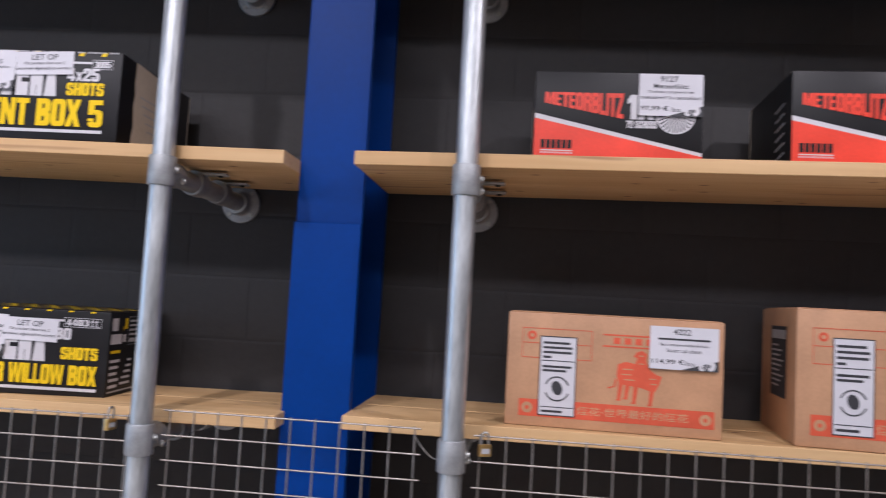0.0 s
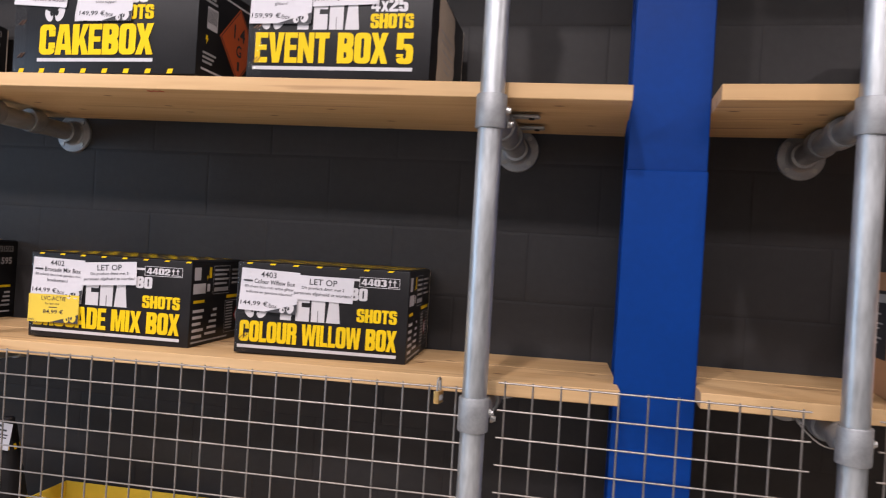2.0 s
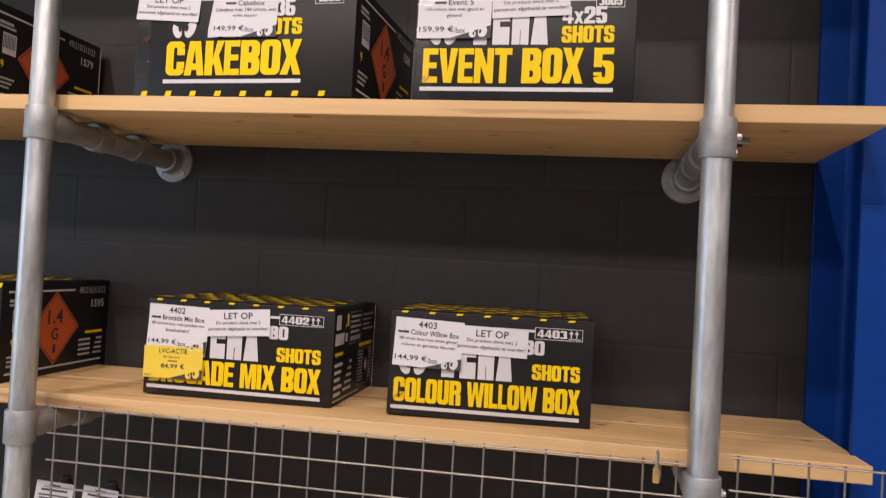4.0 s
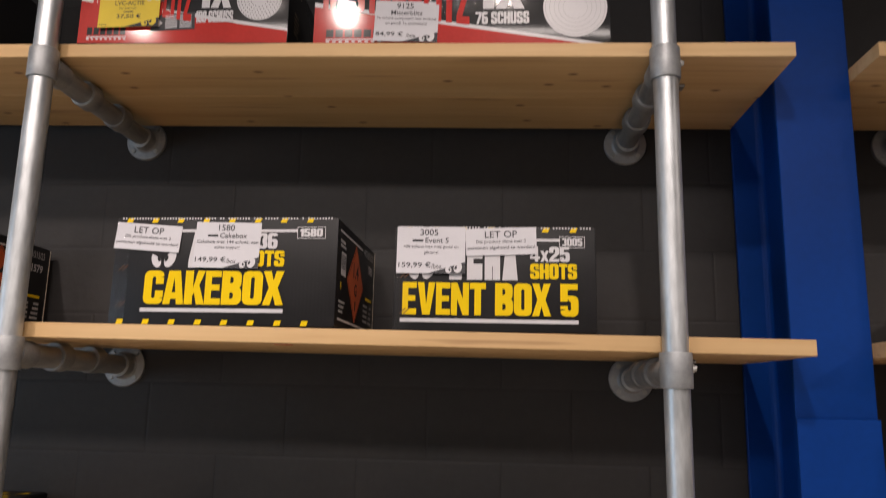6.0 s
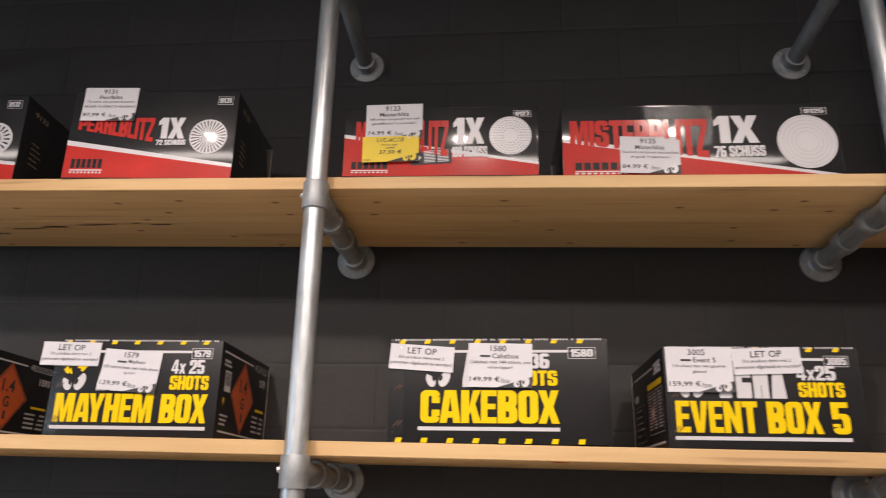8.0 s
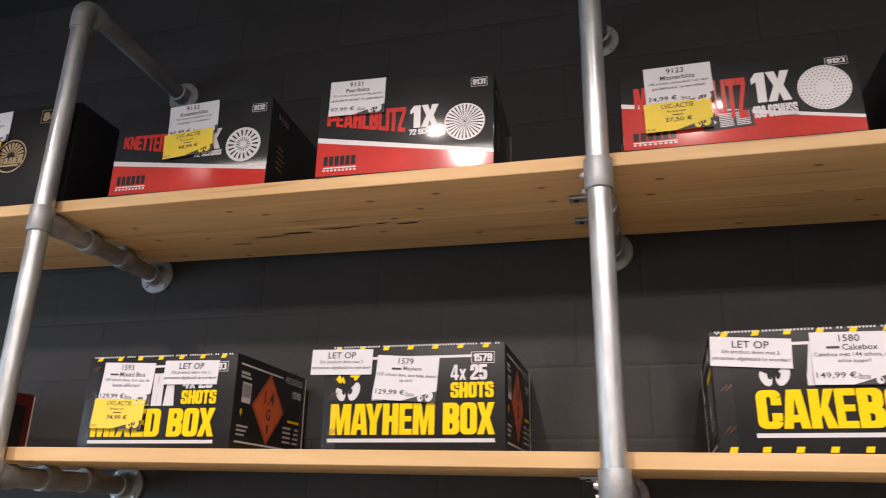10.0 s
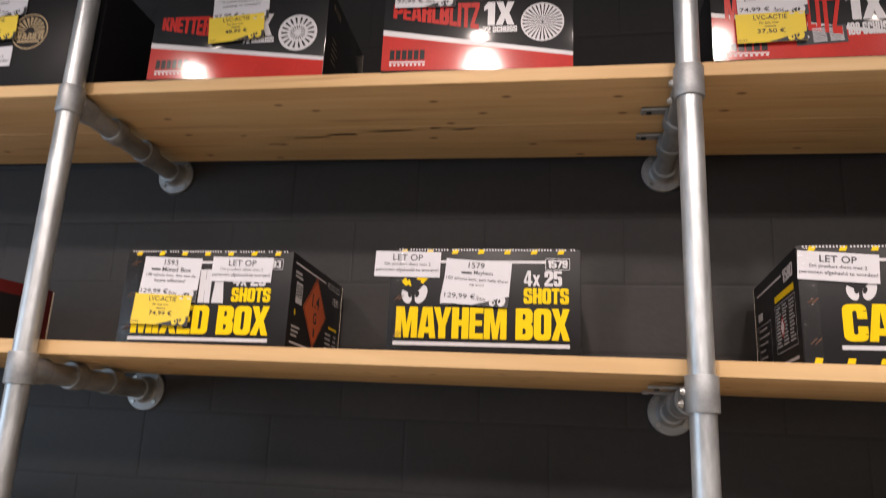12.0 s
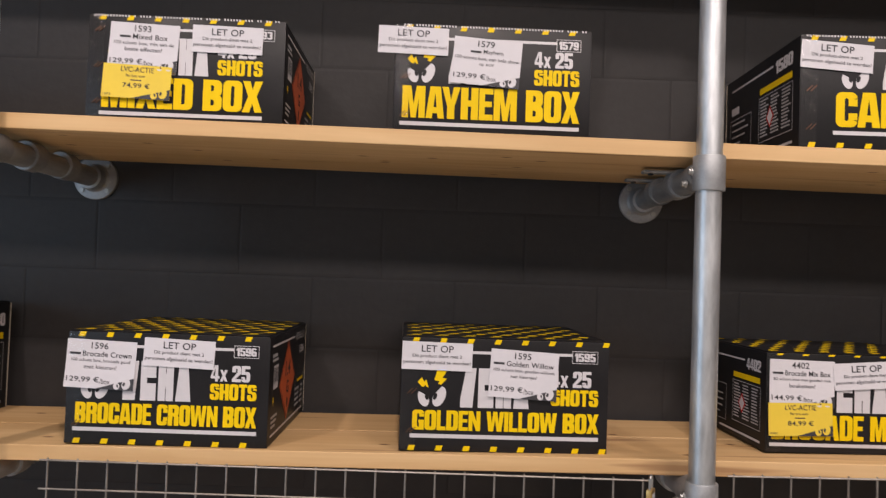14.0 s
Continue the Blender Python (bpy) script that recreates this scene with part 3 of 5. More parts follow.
def shell():
    bm = bmesh.new()
    block(bm, X0 - 0.2, X1 + 0.2, Y0 - 0.2, WALL_Y + 0.3, -0.2, 0.0)
    tagged(mesh_object("floor", bm, FLOOR_MAT), "grey screed shop floor", "floor", kind="structure")
    bm = bmesh.new()
    block(bm, X0 - 0.2, X1 + 0.2, Y0 - 0.2, WALL_Y + 0.3, TOP, TOP + 0.2)
    tagged(mesh_object("ceiling", bm, CEIL_MAT), "dark painted shop ceiling", "ceiling", kind="structure")
    for name, boxes in (("wall_west", ((X0 - 0.2, X0, Y0, -2.2, 0, TOP), (X0 - 0.2, X0, 0.6, WALL_Y, 0, TOP), (X0 - 0.2, X0, -2.2, 0.6, 0, 0.7), (X0 - 0.2, X0, -2.2, 0.6, 2.4, TOP))), ("wall_south", ((X0 - 0.2, X1 + 0.2, Y0 - 0.2, Y0, 0, TOP),)), ("wall_east", ((X1, X1 + 0.2, Y0, WALL_Y, 0, TOP),))):
        bm = bmesh.new()
        for box in boxes:
            block(bm, *box)
        tagged(mesh_object(name, bm, PLASTER), "shop wall painted grey, with the window" if name == "wall_west" else "plain grey painted shop wall", "wall", kind="structure")
    bm = bmesh.new()
    block(bm, X0 - 0.2, X1 + 0.2, WALL_Y + 0.003, WALL_Y + 0.3, 0, TOP)
    return tagged(mesh_object("wall_north", bm, MORTAR), "black painted block wall behind the shelves", "wall", kind="structure")


wall_north = shell()

# blue rolled steel column between the two shelf units
COL_L, COL_R, COL_F = -0.543, -0.399, 1.668


def steel_column():
    col = thing("steel_column", "blue painted steel H-section column against the black wall", "column", pose(0, 0, 0))
    for name, y0, y1 in (("front_flange", COL_F, COL_F + 0.012), ("back_flange", 1.945, 1.957)):
        bm = bmesh.new()
        block(bm, COL_L, COL_R, y0, y1, 0, TOP, 0.0015)
        part(name, bm, BLUE, col)
    bm = bmesh.new()
    mid = (COL_L + COL_R) / 2
    block(bm, mid - 0.005, mid + 0.005, COL_F + 0.012, 1.945, 0, TOP)
    part("web", bm, BLUE, col)
    for y0, s in ((COL_F + 0.012, 1), (1.945, -1)):
        for x, t in ((mid - 0.005, -1), (mid + 0.005, 1)):
            bm = bmesh.new()
            pts = [(x, y0)] + [(x + t * 0.014 * (1 - math.sin(a)), y0 + s * 0.014 * (1 - math.cos(a))) for a in (0, 0.4, 0.8, 1.2, math.pi / 2)]
            lo = [bm.verts.new((px, py, 0)) for px, py in pts]
            hi = [bm.verts.new((px, py, TOP)) for px, py in pts]
            for k in range(len(pts)):
                bm.faces.new((lo[k], lo[(k + 1) % len(pts)], hi[(k + 1) % len(pts)], hi[k]))
            bmesh.ops.recalc_face_normals(bm, faces=bm.faces)
            part("root_fillet", bm, BLUE, col)
    bm = bmesh.new()
    block(bm, COL_L - 0.002, COL_R + 0.001, COL_F - 0.009, COL_F - 0.0005, 0, 1.644, 0.0015)
    part("cover_plate", bm, BLUE, col, "thicker blue cover plate on the lower half")


steel_column()


# ---- shelves ----
def shelf_z(level, x):
    """Height of a board's upper side; the long boards sag a little out of level."""
    if level == 0:
        return 1.238 + 0.0106 * (x + 0.9) if x < -0.5 else 1.252
    if level == 1:
        return 1.783 - 0.008 * (x + 1.2) if x < -0.5 else 1.786 + 0.012 * x
    if level == 2:
        return 2.336 - 0.0125 * (x + 1.67)
    return 0.742


FRONT = {0: 1.592, 1: 1.555, 2: 1.553, -1: 1.60}


def shelf(level, x0, x1):
    lab = {0: "pale pine plank shelf above the wire mesh", 1: "pale pine plank shelf on pipe brackets", 2: "pale pine plank top shelf on pipe brackets", -1: "pale pine plank shelf behind the wire mesh"}[level]
    s = thing("plank_shelf", lab, "shelf", pose(0, 0, 0), "pipe shelving")
    y = FRONT[level]
    rnd = random.Random(level * 7 + int(x0 * 10))
    full = 1.947 - y
    for k, wid in enumerate((full * 0.502, full * 0.4925)):
        bm = bmesh.new()
        off = 0.0 if k == 0 else rnd.uniform(-0.002, 0.001)
        n = 14
        block(bm, x0, x1 + off, y, y + wid, -0.028, 0)
        for i in range(1, n):
            cut = x0 + (x1 - x0) * i / n
            bmesh.ops.bisect_plane(bm, geom=bm.verts[:] + bm.edges[:] + bm.faces[:], plane_co=(cut, 0, 0), plane_no=(1, 0, 0))
        for v in bm.verts:
            v.co.y += 0.0012 * math.sin(v.co.x * 5.1 + k)
            if level == 0 and x1 < 0 and v.co.x > x1 - 0.05:
                v.co.x -= 0.055 * (v.co.y - FRONT[0])
            v.co.z += shelf_z(level, v.co.x if x1 < 0 else max(v.co.x, -0.45)) + (0.0004 if k else 0)
        bmesh.ops.bevel(bm, geom=[e for e in bm.edges if e.calc_face_angle(0) > 1], offset=0.0013, segments=1, affect="EDGES")
        part("plank", bm, PINE, s)
        y += wid + 0.0019
    return s


for lev in (0, 1, 2, -1):
    left_shelf = shelf(lev, -4.6, -0.534 if lev == 0 else -0.543)
    if lev == 1:
        # a red carpenter's scribble under the front edge
        bm = bmesh.new()
        z = shelf_z(1, -1.47) - 0.0296
        pts = [Vector((-1.486 + 0.0062 * i, 1.563 + (0.011 if i % 2 else 0.001), z)) for i in range(6)]
        for a, c in zip(pts, pts[1:]):
            rod(bm, a, c, 0.0008, 5)
        part("pen_mark", bm, RED_TEXT, left_shelf, "red pencil scribble on the plank")
    if lev == 2:
        for kx, ky, lx, ly in ((-2.414, 1.770, 0.026, 0.005), (-2.479, 1.760, 0.014, 0.003), (-2.586, 1.772, 0.050, 0.004), (-2.700, 1.786, 0.036, 0.006), (-2.790, 1.800, 0.045, 0.003), (-2.885, 1.837, 0.020, 0.004), (-2.948, 1.783, 0.008, 0.004)):
            bm = bmesh.new()
            z = shelf_z(2, kx) - 0.0290
            rim_pts = [bm.verts.new((kx + lx * math.cos(a) * (1 + 0.25 * math.sin(3 * a + kx * 40)), ky + ly * math.sin(a) * (1 + 0.3 * math.cos(2 * a + kx * 70)), z)) for a in (2 * math.pi * k / 18 for k in range(18))]
            bm.faces.new(rim_pts)
            bmesh.ops.solidify(bm, geom=bm.faces[:], thickness=0.0006)
            bmesh.ops.recalc_face_normals(bm, faces=bm.faces)
            part("resin_streak", bm, RESIN, left_shelf, "dark resin streak in the plank")
    shelf(lev, -0.398, 1.35)

POST_Y, R = 1.530, 0.0220


def post_frame(x, label):
    f = thing("pipe_frame", label, "pipe frame", pose(x, 0, 0), "pipe shelving")
    top = 2.832 if x == P3 else 2.862
    bm = bmesh.new()
    rod(bm, (0, POST_Y, 0.012), (0, POST_Y, top), R, 28)
    soften(part("post", bm, ZINC, f, "galvanised steel tube"))
    bm = bmesh.new()
    lathe(bm, [(0.045, 0), (0.045, 0.008), (0.028, 0.012), (0.027, 0.04)], pose(0, POST_Y, 0))
    soften(part("floor_flange", bm, CAST, f))
    # elbow at the head
    bm = bmesh.new()
    rings = []
    for k in range(7):
        a = math.pi / 2 * k / 6
        c = Vector((0, POST_Y + 0.03 * (1 - math.cos(a)), top - 0.012 + 0.03 * math.sin(a)))
        nrm = Vector((0, math.sin(a), math.cos(a)))
        side, up = Vector((1, 0, 0)), nrm.cross(Vector((1, 0, 0)))
        rings.append([bm.verts.new(c + 0.0265 * (side * math.cos(t) + up * math.sin(t))) for t in (2 * math.pi * j / 24 for j in range(24))])
    for q, w in zip(rings, rings[1:]):
        for k in range(24):
            bm.faces.new((q[k], q[(k + 1) % 24], w[(k + 1) % 24], w[k]))
    bm.faces.new(rings[0]), bm.faces.new(rings[-1])
    bmesh.ops.recalc_face_normals(bm, faces=bm.faces)
    rod(bm, (0, POST_Y, top - 0.05), (0, POST_Y, top - 0.010), 0.0265, 24)
    rod(bm, (0, POST_Y + 0.028, top + 0.018), (0, POST_Y + 0.06, top + 0.018), 0.0265, 24)
    soften(part("elbow", bm, CAST, f, "cast pipe elbow"))
    heights = [0.692, shelf_z(0, x) - 0.051, shelf_z(1, x) - 0.059, shelf_z(2, x) - 0.055, top + 0.018]
    fall = (0.0, 0.004, 0.007, 0.005, 0.012)
    for k, z in enumerate(heights):
        start = POST_Y + (0.024 if k < 4 else 0.05)
        bm = bmesh.new()
        zw = z - fall[k]
        rod(bm, (0, start, z), (0, WALL_Y - 0.02, zw), R, 24)
        soften(part("arm", bm, ARM, f, "galvanised tube arm running back to the wall"))
        bm = bmesh.new()
        lathe(bm, [(0.050, 0), (0.050, 0.006), (0.0485, 0.008), (0.033, 0.010), (0.0290, 0.014), (0.0275, 0.040), (0.024, 0.041)], pose(0, WALL_Y, zw, 90))
        fl = soften(part("wall_flange", bm, CAST, f, "round cast wall flange"))
        for a in (45, 135, 225, 315):
            bm = bmesh.new()
            c = Vector((0.040 * math.cos(radians(a)), WALL_Y - 0.008, zw + 0.040 * math.sin(radians(a))))
            rod(bm, c, c + Vector((0, -0.004, 0)), 0.0052, 10)
            part("screw", bm, BOLT, fl)
        if k == 4:
            continue
        # tee socket round the post
        bm = bmesh.new()
        lathe(bm, [(0.0230, -0.030), (0.0262, -0.030), (0.0272, -0.028), (0.0272, 0.028), (0.0262, 0.030), (0.0225, 0.030)], pose(0, POST_Y, z))
        rod(bm, (0, POST_Y + 0.012, z), (0, POST_Y + 0.062, z), 0.0262, 24)
        tee = soften(part("tee_socket", bm, CAST, f, "cast tee socket"))
        side = -1 if x < -1.5 else 1
        for dz, dy in ((0.004, 0.006), (-0.014, 0.040)):
            bm = bmesh.new()
            a = Vector((side * 0.0255, POST_Y + dy, z + dz))
            rod(bm, a, a + Vector((side * 0.005, 0, 0)), 0.0075, 12)
            rod(bm, a + Vector((side * 0.005, 0, 0)), a + Vector((side * 0.009, 0, 0)), 0.0052, 8)
            part("set_screw", bm, BOLT, tee)
        # two saddle clips with a tab that is screwed to the board
        for y in (POST_Y + 0.16, POST_Y + 0.29):
            bm = bmesh.new()
            lathe(bm, [(0.0225, -0.019), (0.0275, -0.019), (0.0288, -0.016), (0.0288, 0.016), (0.0275, 0.019), (0.0225, 0.019)], pose(0, y, z, 90))
            block(bm, min(0, side * 0.072), max(0, side * 0.072), y - 0.013, y + 0.013, z + 0.0195, z + 0.0255, 0.002)
            clip = soften(part("saddle_clip", bm, CAST, f, "cast saddle clip with a tab"))
            bm = bmesh.new()
            rod(bm, (side * 0.056, y, z + 0.0205), (side * 0.056, y, z + 0.0165), 0.0055, 10)
            part("screw", bm, DARK, clip)
    return f


P1, P2, P3, P4 = -3.220, -1.967, -0.785, -0.170
for px, lab in ((-4.47, "galvanised scaffold tube shelf upright with wall arms"), (P1, "galvanised scaffold tube shelf upright with head elbow"), (P2, "galvanised scaffold tube shelf upright between black boxes"),
                (P3, "galvanised scaffold tube shelf upright beside the blue column"), (P4, "scratched galvanised scaffold tube upright beside the blue column"), (1.07, "galvanised scaffold tube shelf upright with wall arms")):
    post_frame(px, lab)


def wire_panel(x0, x1, top, lab, rise=0.0):
    p = thing("wire_mesh_panel", lab, "wire mesh", pose(0, 0, 0), "wire mesh panels")
    y = 1.545
    n = max(2, round((x1 - x0) / 0.05))
    for k in range(n + 1):
        bm = bmesh.new()
        x = x0 + (x1 - x0) * k / n
        rod(bm, (x, y, 0.12), (x, y, top + rise * k / n + 0.003), 0.0018, 8)
        soften(part("upright_wire", bm, WIRE, p))
    z = top
    while z > 0.12:
        bm = bmesh.new()
        rod(bm, (x0 - 0.012, y - 0.0036, z), (x1 + 0.012, y - 0.0036, z + rise), 0.0017, 8)
        soften(part("cross_wire", bm, WIRE, p))
        z -= 0.0485
    return p


wire_panel(-4.36, -3.31, 1.222, "galvanised welded wire mesh panel below the shelf")
wire_panel(-3.082, -2.062, 1.202, "galvanised welded wire mesh panel below the shelf")
wire_panel(-1.9065, -0.8205, 1.214, "galvanised welded wire mesh panel below the shelf", 0.014)
wire_panel(-0.733, -0.243, 1.245, "narrow galvanised welded wire mesh panel across the column")
wire_panel(-0.118, 0.98, 1.240, "galvanised welded wire mesh panel below the shelf")


def padlock(x, z, turn):
    p = thing("padlock", "small brass padlock hanging on the wire mesh", "padlock", pose(x, 1.533, z, 0, 0, turn) @ Matrix.Scale(0.8, 4), "padlocks")
    bm = bmesh.new()
    block(bm, -0.015, 0.015, -0.006, 0.006, -0.045, -0.017, 0.002, 2)
    soften(part("lock_body", bm, BRASS, p, "brass body"))
    bm = bmesh.new()
    pts = [Vector((-0.009, 0, -0.018)), Vector((-0.009, 0, 0.002))] + [Vector((-0.009 * math.cos(a), 0, 0.002 + 0.009 * math.sin(a))) for a in (0.5, 1.05, 1.57, 2.1, 2.64)] + [Vector((0.009, 0, 0.002)), Vector((0.009, 0, -0.018))]
    for a, b in zip(pts, pts[1:]):
        rod(bm, a, b, 0.0026, 8)
    soften(part("shackle", bm, BOLT, p, "steel shackle"))
    bm = bmesh.new()
    block(bm, -0.010, 0.010, -0.0068, -0.0058, -0.038, -0.026)
    part("stamp", bm, GREY_INK, p)


padlock(-2.052, 1.204, 60)
padlock(-0.850, 1.236, 80)
padlock(-0.108, 1.240, 25)


def loose_cable():
    """A thin grey cable that loops down from the shelf to the post."""
    ob = thing("cable", "thin grey cable looped from the shelf to the post", "cable", Matrix.Identity(4))
    bm = bmesh.new()
    pts = [Vector((-0.245 + 0.055 * q, 1.575 - 0.030 * q, 1.222 - 0.034 * math.sin(1.9 * q))) for q in (0.0, 0.12, 0.25, 0.4, 0.55, 0.7, 0.85, 1.0)]
    for a, c in zip(pts, pts[1:]):
        rod(bm, a, c, 0.0013, 6)
    soften(part("lead", bm, WIRE, ob))


loose_cable()


# ---- boxes on the shelves ----
def bolt(sheet, u, v, s, d=0.0008, lean=0):
    """A small lightning flash."""
    pts = [(0, 1.0), (0.55, 1.0), (0.38, 0.58), (0.66, 0.58), (0.12, -0.25), (0.24, 0.34), (-0.08, 0.34)]
    c, t = math.cos(radians(lean)), math.sin(radians(lean))
    return sheet.poly([(u + s * (c * a - t * b), v + s * (t * a + c * b)) for a, b in pts], d)


def logo_marks(box, w, h, u0, u1, v0, v1):
    """A pair of pale eye shapes with yellow flashes, then four plain white blocks for the maker's mark."""
    f = face_map("front", w, 0, h)
    s = Sheet(f)
    e = (u1 - u0) * 0.058
    at = lambda x, y: (u0 + e * x, v0 + e * y)
    s.disc(*at(0.95, 1.25), e * 0.80, e * 1.30, 0.0006, 18, 20)
    s.disc(*at(3.35, 1.55), e * 0.92, e * 1.60, 0.0006, 18, -22)
    s.made("eye_mark", WHITE_INK, box)
    s = Sheet(f)
    s.poly([at(-0.1, 2.45), at(1.95, 1.45), at(1.95, 2.9), at(0.6, 3.0)], 0.0009)
    s.poly([at(2.1, 1.35), at(3.75, 3.15), at(3.3, 3.5), at(2.0, 3.2)], 0.0009)
    s.disc(*at(1.45, 1.42), e * 0.27, e * 0.46, 0.0009, 12, 20), s.disc(*at(2.72, 1.55), e * 0.30, e * 0.55, 0.0009, 12, -20)
    s.made("pupil_mark", INK, box)
    s = Sheet(f)
    bolt(s, *at(2.55, 3.15), e * 2.5, lean=-10)
    bolt(s, *at(1.35, 2.55), e * 1.75, lean=50)
    s.made("flash_mark", YELLOW_INK, box)
    s = Sheet(f)
    a = u0 + (u1 - u0) * 0.37
    bw = (u1 - a) / 4
    for k in range(4):
        p, q, g = a + bw * k + 0.002, a + bw * (k + 1) - 0.002, (q_h := v1 - v0)
        t = bw * 0.30
        if k == 0:
            s.poly([(p + t, v1), (q, v1), (q - t * 0.6, v0), (p, v0), (p, v0 + g * 0.2)])
        elif k == 1:
            s.rect(p, v0, p + t * 1.2, v1), s.rect(p + t * 1.2, v0, q, v0 + g * 0.44), s.rect(p + t * 1.2, v0 + g * 0.58, q, v1)
        elif k == 2:
            s.rect(p, v0, p + t * 1.4, v1), s.rect(q - t * 1.4, v0, q, v1), s.rect(p + t * 1.4, v0 + g * 0.36, q - t * 1.4, v0 + g * 0.7)
        else:
            s.poly([(p, v0), (q, v0), (q - bw * 0.2, v1), (p + bw * 0.2, v1)])
    s.made("maker_mark", WHITE_INK, box, "white block-shaped maker's mark")


def hazard_side(box, face, w, d, h, number, flip=False):
    """The small print of a box's end: orange diamond, lines, bars and a white code field."""
    f = face_map(face, w, d, h)
    L = d
    wh, gr, yl, og, bk = Sheet(f), Sheet(f), Sheet(f), Sheet(f), Sheet(f)
    cu, cv, r = L * 0.45, h * 0.5, h * 0.40
    og.poly([(cu, cv - r), (cu + r, cv), (cu, cv + r), (cu - r, cv)])
    for a, b in (((cu, cv - r * 0.93), (cu + r * 0.93, cv)), ((cu + r * 0.93, cv), (cu, cv + r * 0.93)), ((cu, cv + r * 0.93), (cu - r * 0.93, cv)), ((cu - r * 0.93, cv), (cu, cv - r * 0.93))):
        dx, dy = b[0] - a[0], b[1] - a[1]
        k = 0.0011 / math.hypot(dx, dy)
        bk.poly([(a[0] - dy * k, a[1] + dx * k), (a[0] + dy * k, a[1] - dx * k), (b[0] + dy * k, b[1] - dx * k), (b[0] - dy * k, b[1] + dx * k)], 0.001)
    bk.word("1.4", cu - r * 0.30, cv + r * 0.12, cu + r * 0.30, cv + r * 0.50, 0.02, 0.001)
    bk.word("G", cu - r * 0.14, cv - r * 0.32, cu + r * 0.14, cv, 0.02, 0.001)
    bk.word("1", cu - r * 0.06, cv - r * 0.68, cu + r * 0.06, cv - r * 0.44, 0.02, 0.001)
    wh.rect(L * 0.05, h * 0.895, L * 0.62, h * 0.915)
    wh.rect(L * 0.05, h * 0.075, L * 0.92, h * 0.095)
    wh.rect(L * 0.09, h * 0.50, L * 0.20, h * 0.72)
    for k in range(9):
        bk.rect(L * (0.095 + 0.011 * k), h * 0.56, L * (0.100 + 0.011 * k), h * 0.70, 0.001)
    wh.word(number, L * 0.79, h * 0.70, L * 0.92, h * 0.79, 0.03)
    gr.word("49/210/315/23", L * 0.66, h * 0.86, L * 0.93, h * 0.94, 0.02)
    yl.rect(L * 0.74, h * 0.40, L * 0.92, h * 0.43)
    for k in range(4):
        gr.rect(L * 0.68, h * (0.32 - 0.055 * k), L * 0.80, h * (0.345 - 0.055 * k))
        gr.rect(L * (0.86 - 0.01 * k), h * (0.32 - 0.055 * k), L * 0.92, h * (0.345 - 0.055 * k))
    gr.rect(L * 0.06, h * 0.80, L * 0.17, h * 0.83), gr.rect(L * 0.06, h * 0.76, L * 0.19, h * 0.785)
    for k in range(3):
        gr.rect(L * 0.06, h * (0.24 - 0.045 * k), L * (0.20 - 0.02 * k), h * (0.262 - 0.045 * k))
    bolt(yl, L * 0.085, h * 0.36, h * 0.07)
    for sh, mat, nm in ((og, ORANGE_INK, "hazard_diamond"), (bk, TONER, "diamond_print"), (wh, WHITE_INK, "side_print"), (gr, GREY_INK, "small_print"), (yl, YELLOW_INK, "yellow_print")):
        sh.made(nm, mat, box)


def warning_side(box, face, w, d, h, number):
    """The other end: a framed block of small print under a yellow bar, with a red-edged diamond."""
    f = face_map(face, w, d, h)
    L = d
    wh, gr, yl, rd = Sheet(f), Sheet(f), Sheet(f), Sheet(f)
    wh.word(number, L * 0.72, h * 0.78, L * 0.93, h * 0.90, 0.04)
    wh.rect(L * 0.10, h * 0.86, L * 0.69, h * 0.88)
    yl.rect(L * 0.52, h * 0.66, L * 0.92, h * 0.72)
    for a, b, c, e in ((0.51, 0.18, 0.515, 0.63), (0.925, 0.18, 0.93, 0.63), (0.51, 0.18, 0.93, 0.187), (0.51, 0.623, 0.93, 0.63), (0.08, 0.14, 0.085, 0.55), (0.40, 0.14, 0.405, 0.55), (0.08, 0.543, 0.405, 0.55), (0.08, 0.14, 0.405, 0.147)):
        gr.rect(L * a, h * b, L * c, h * e)
    rnd = random.Random(int(number))
    for col in (0.53, 0.665, 0.80):
        for k in range(12):
            gr.rect(L * col, h * (0.585 - 0.032 * k), L * (col + 0.07 + 0.04 * rnd.random()), h * (0.600 - 0.032 * k))
    for k in range(5):
        gr.rect(L * 0.11, h * (0.49 - 0.07 * k), L * (0.22 + 0.15 * rnd.random()), h * (0.508 - 0.07 * k))
    wh.rect(L * 0.10, h * 0.60, L * 0.22, h * 0.68)
    wh.rect(L * 0.30, h * 0.06, L * 0.93, h * 0.085)
    cu, cv = L * 0.66, h * 0.40
    rd.poly([(cu, cv - h * 0.11), (cu + h * 0.09, cv), (cu, cv + h * 0.11), (cu - h * 0.09, cv)], 0.0009)
    wh.poly([(cu, cv - h * 0.08), (cu + h * 0.065, cv), (cu, cv + h * 0.08), (cu - h * 0.065, cv)], 0.0012)
    for sh, mat, nm in ((wh, WHITE_INK, "side_print"), (gr, GREY_INK, "small_print"), (yl, YELLOW_INK, "yellow_bar"), (rd, RED_TEXT, "warning_diamond")):
        sh.made(nm, mat, box)


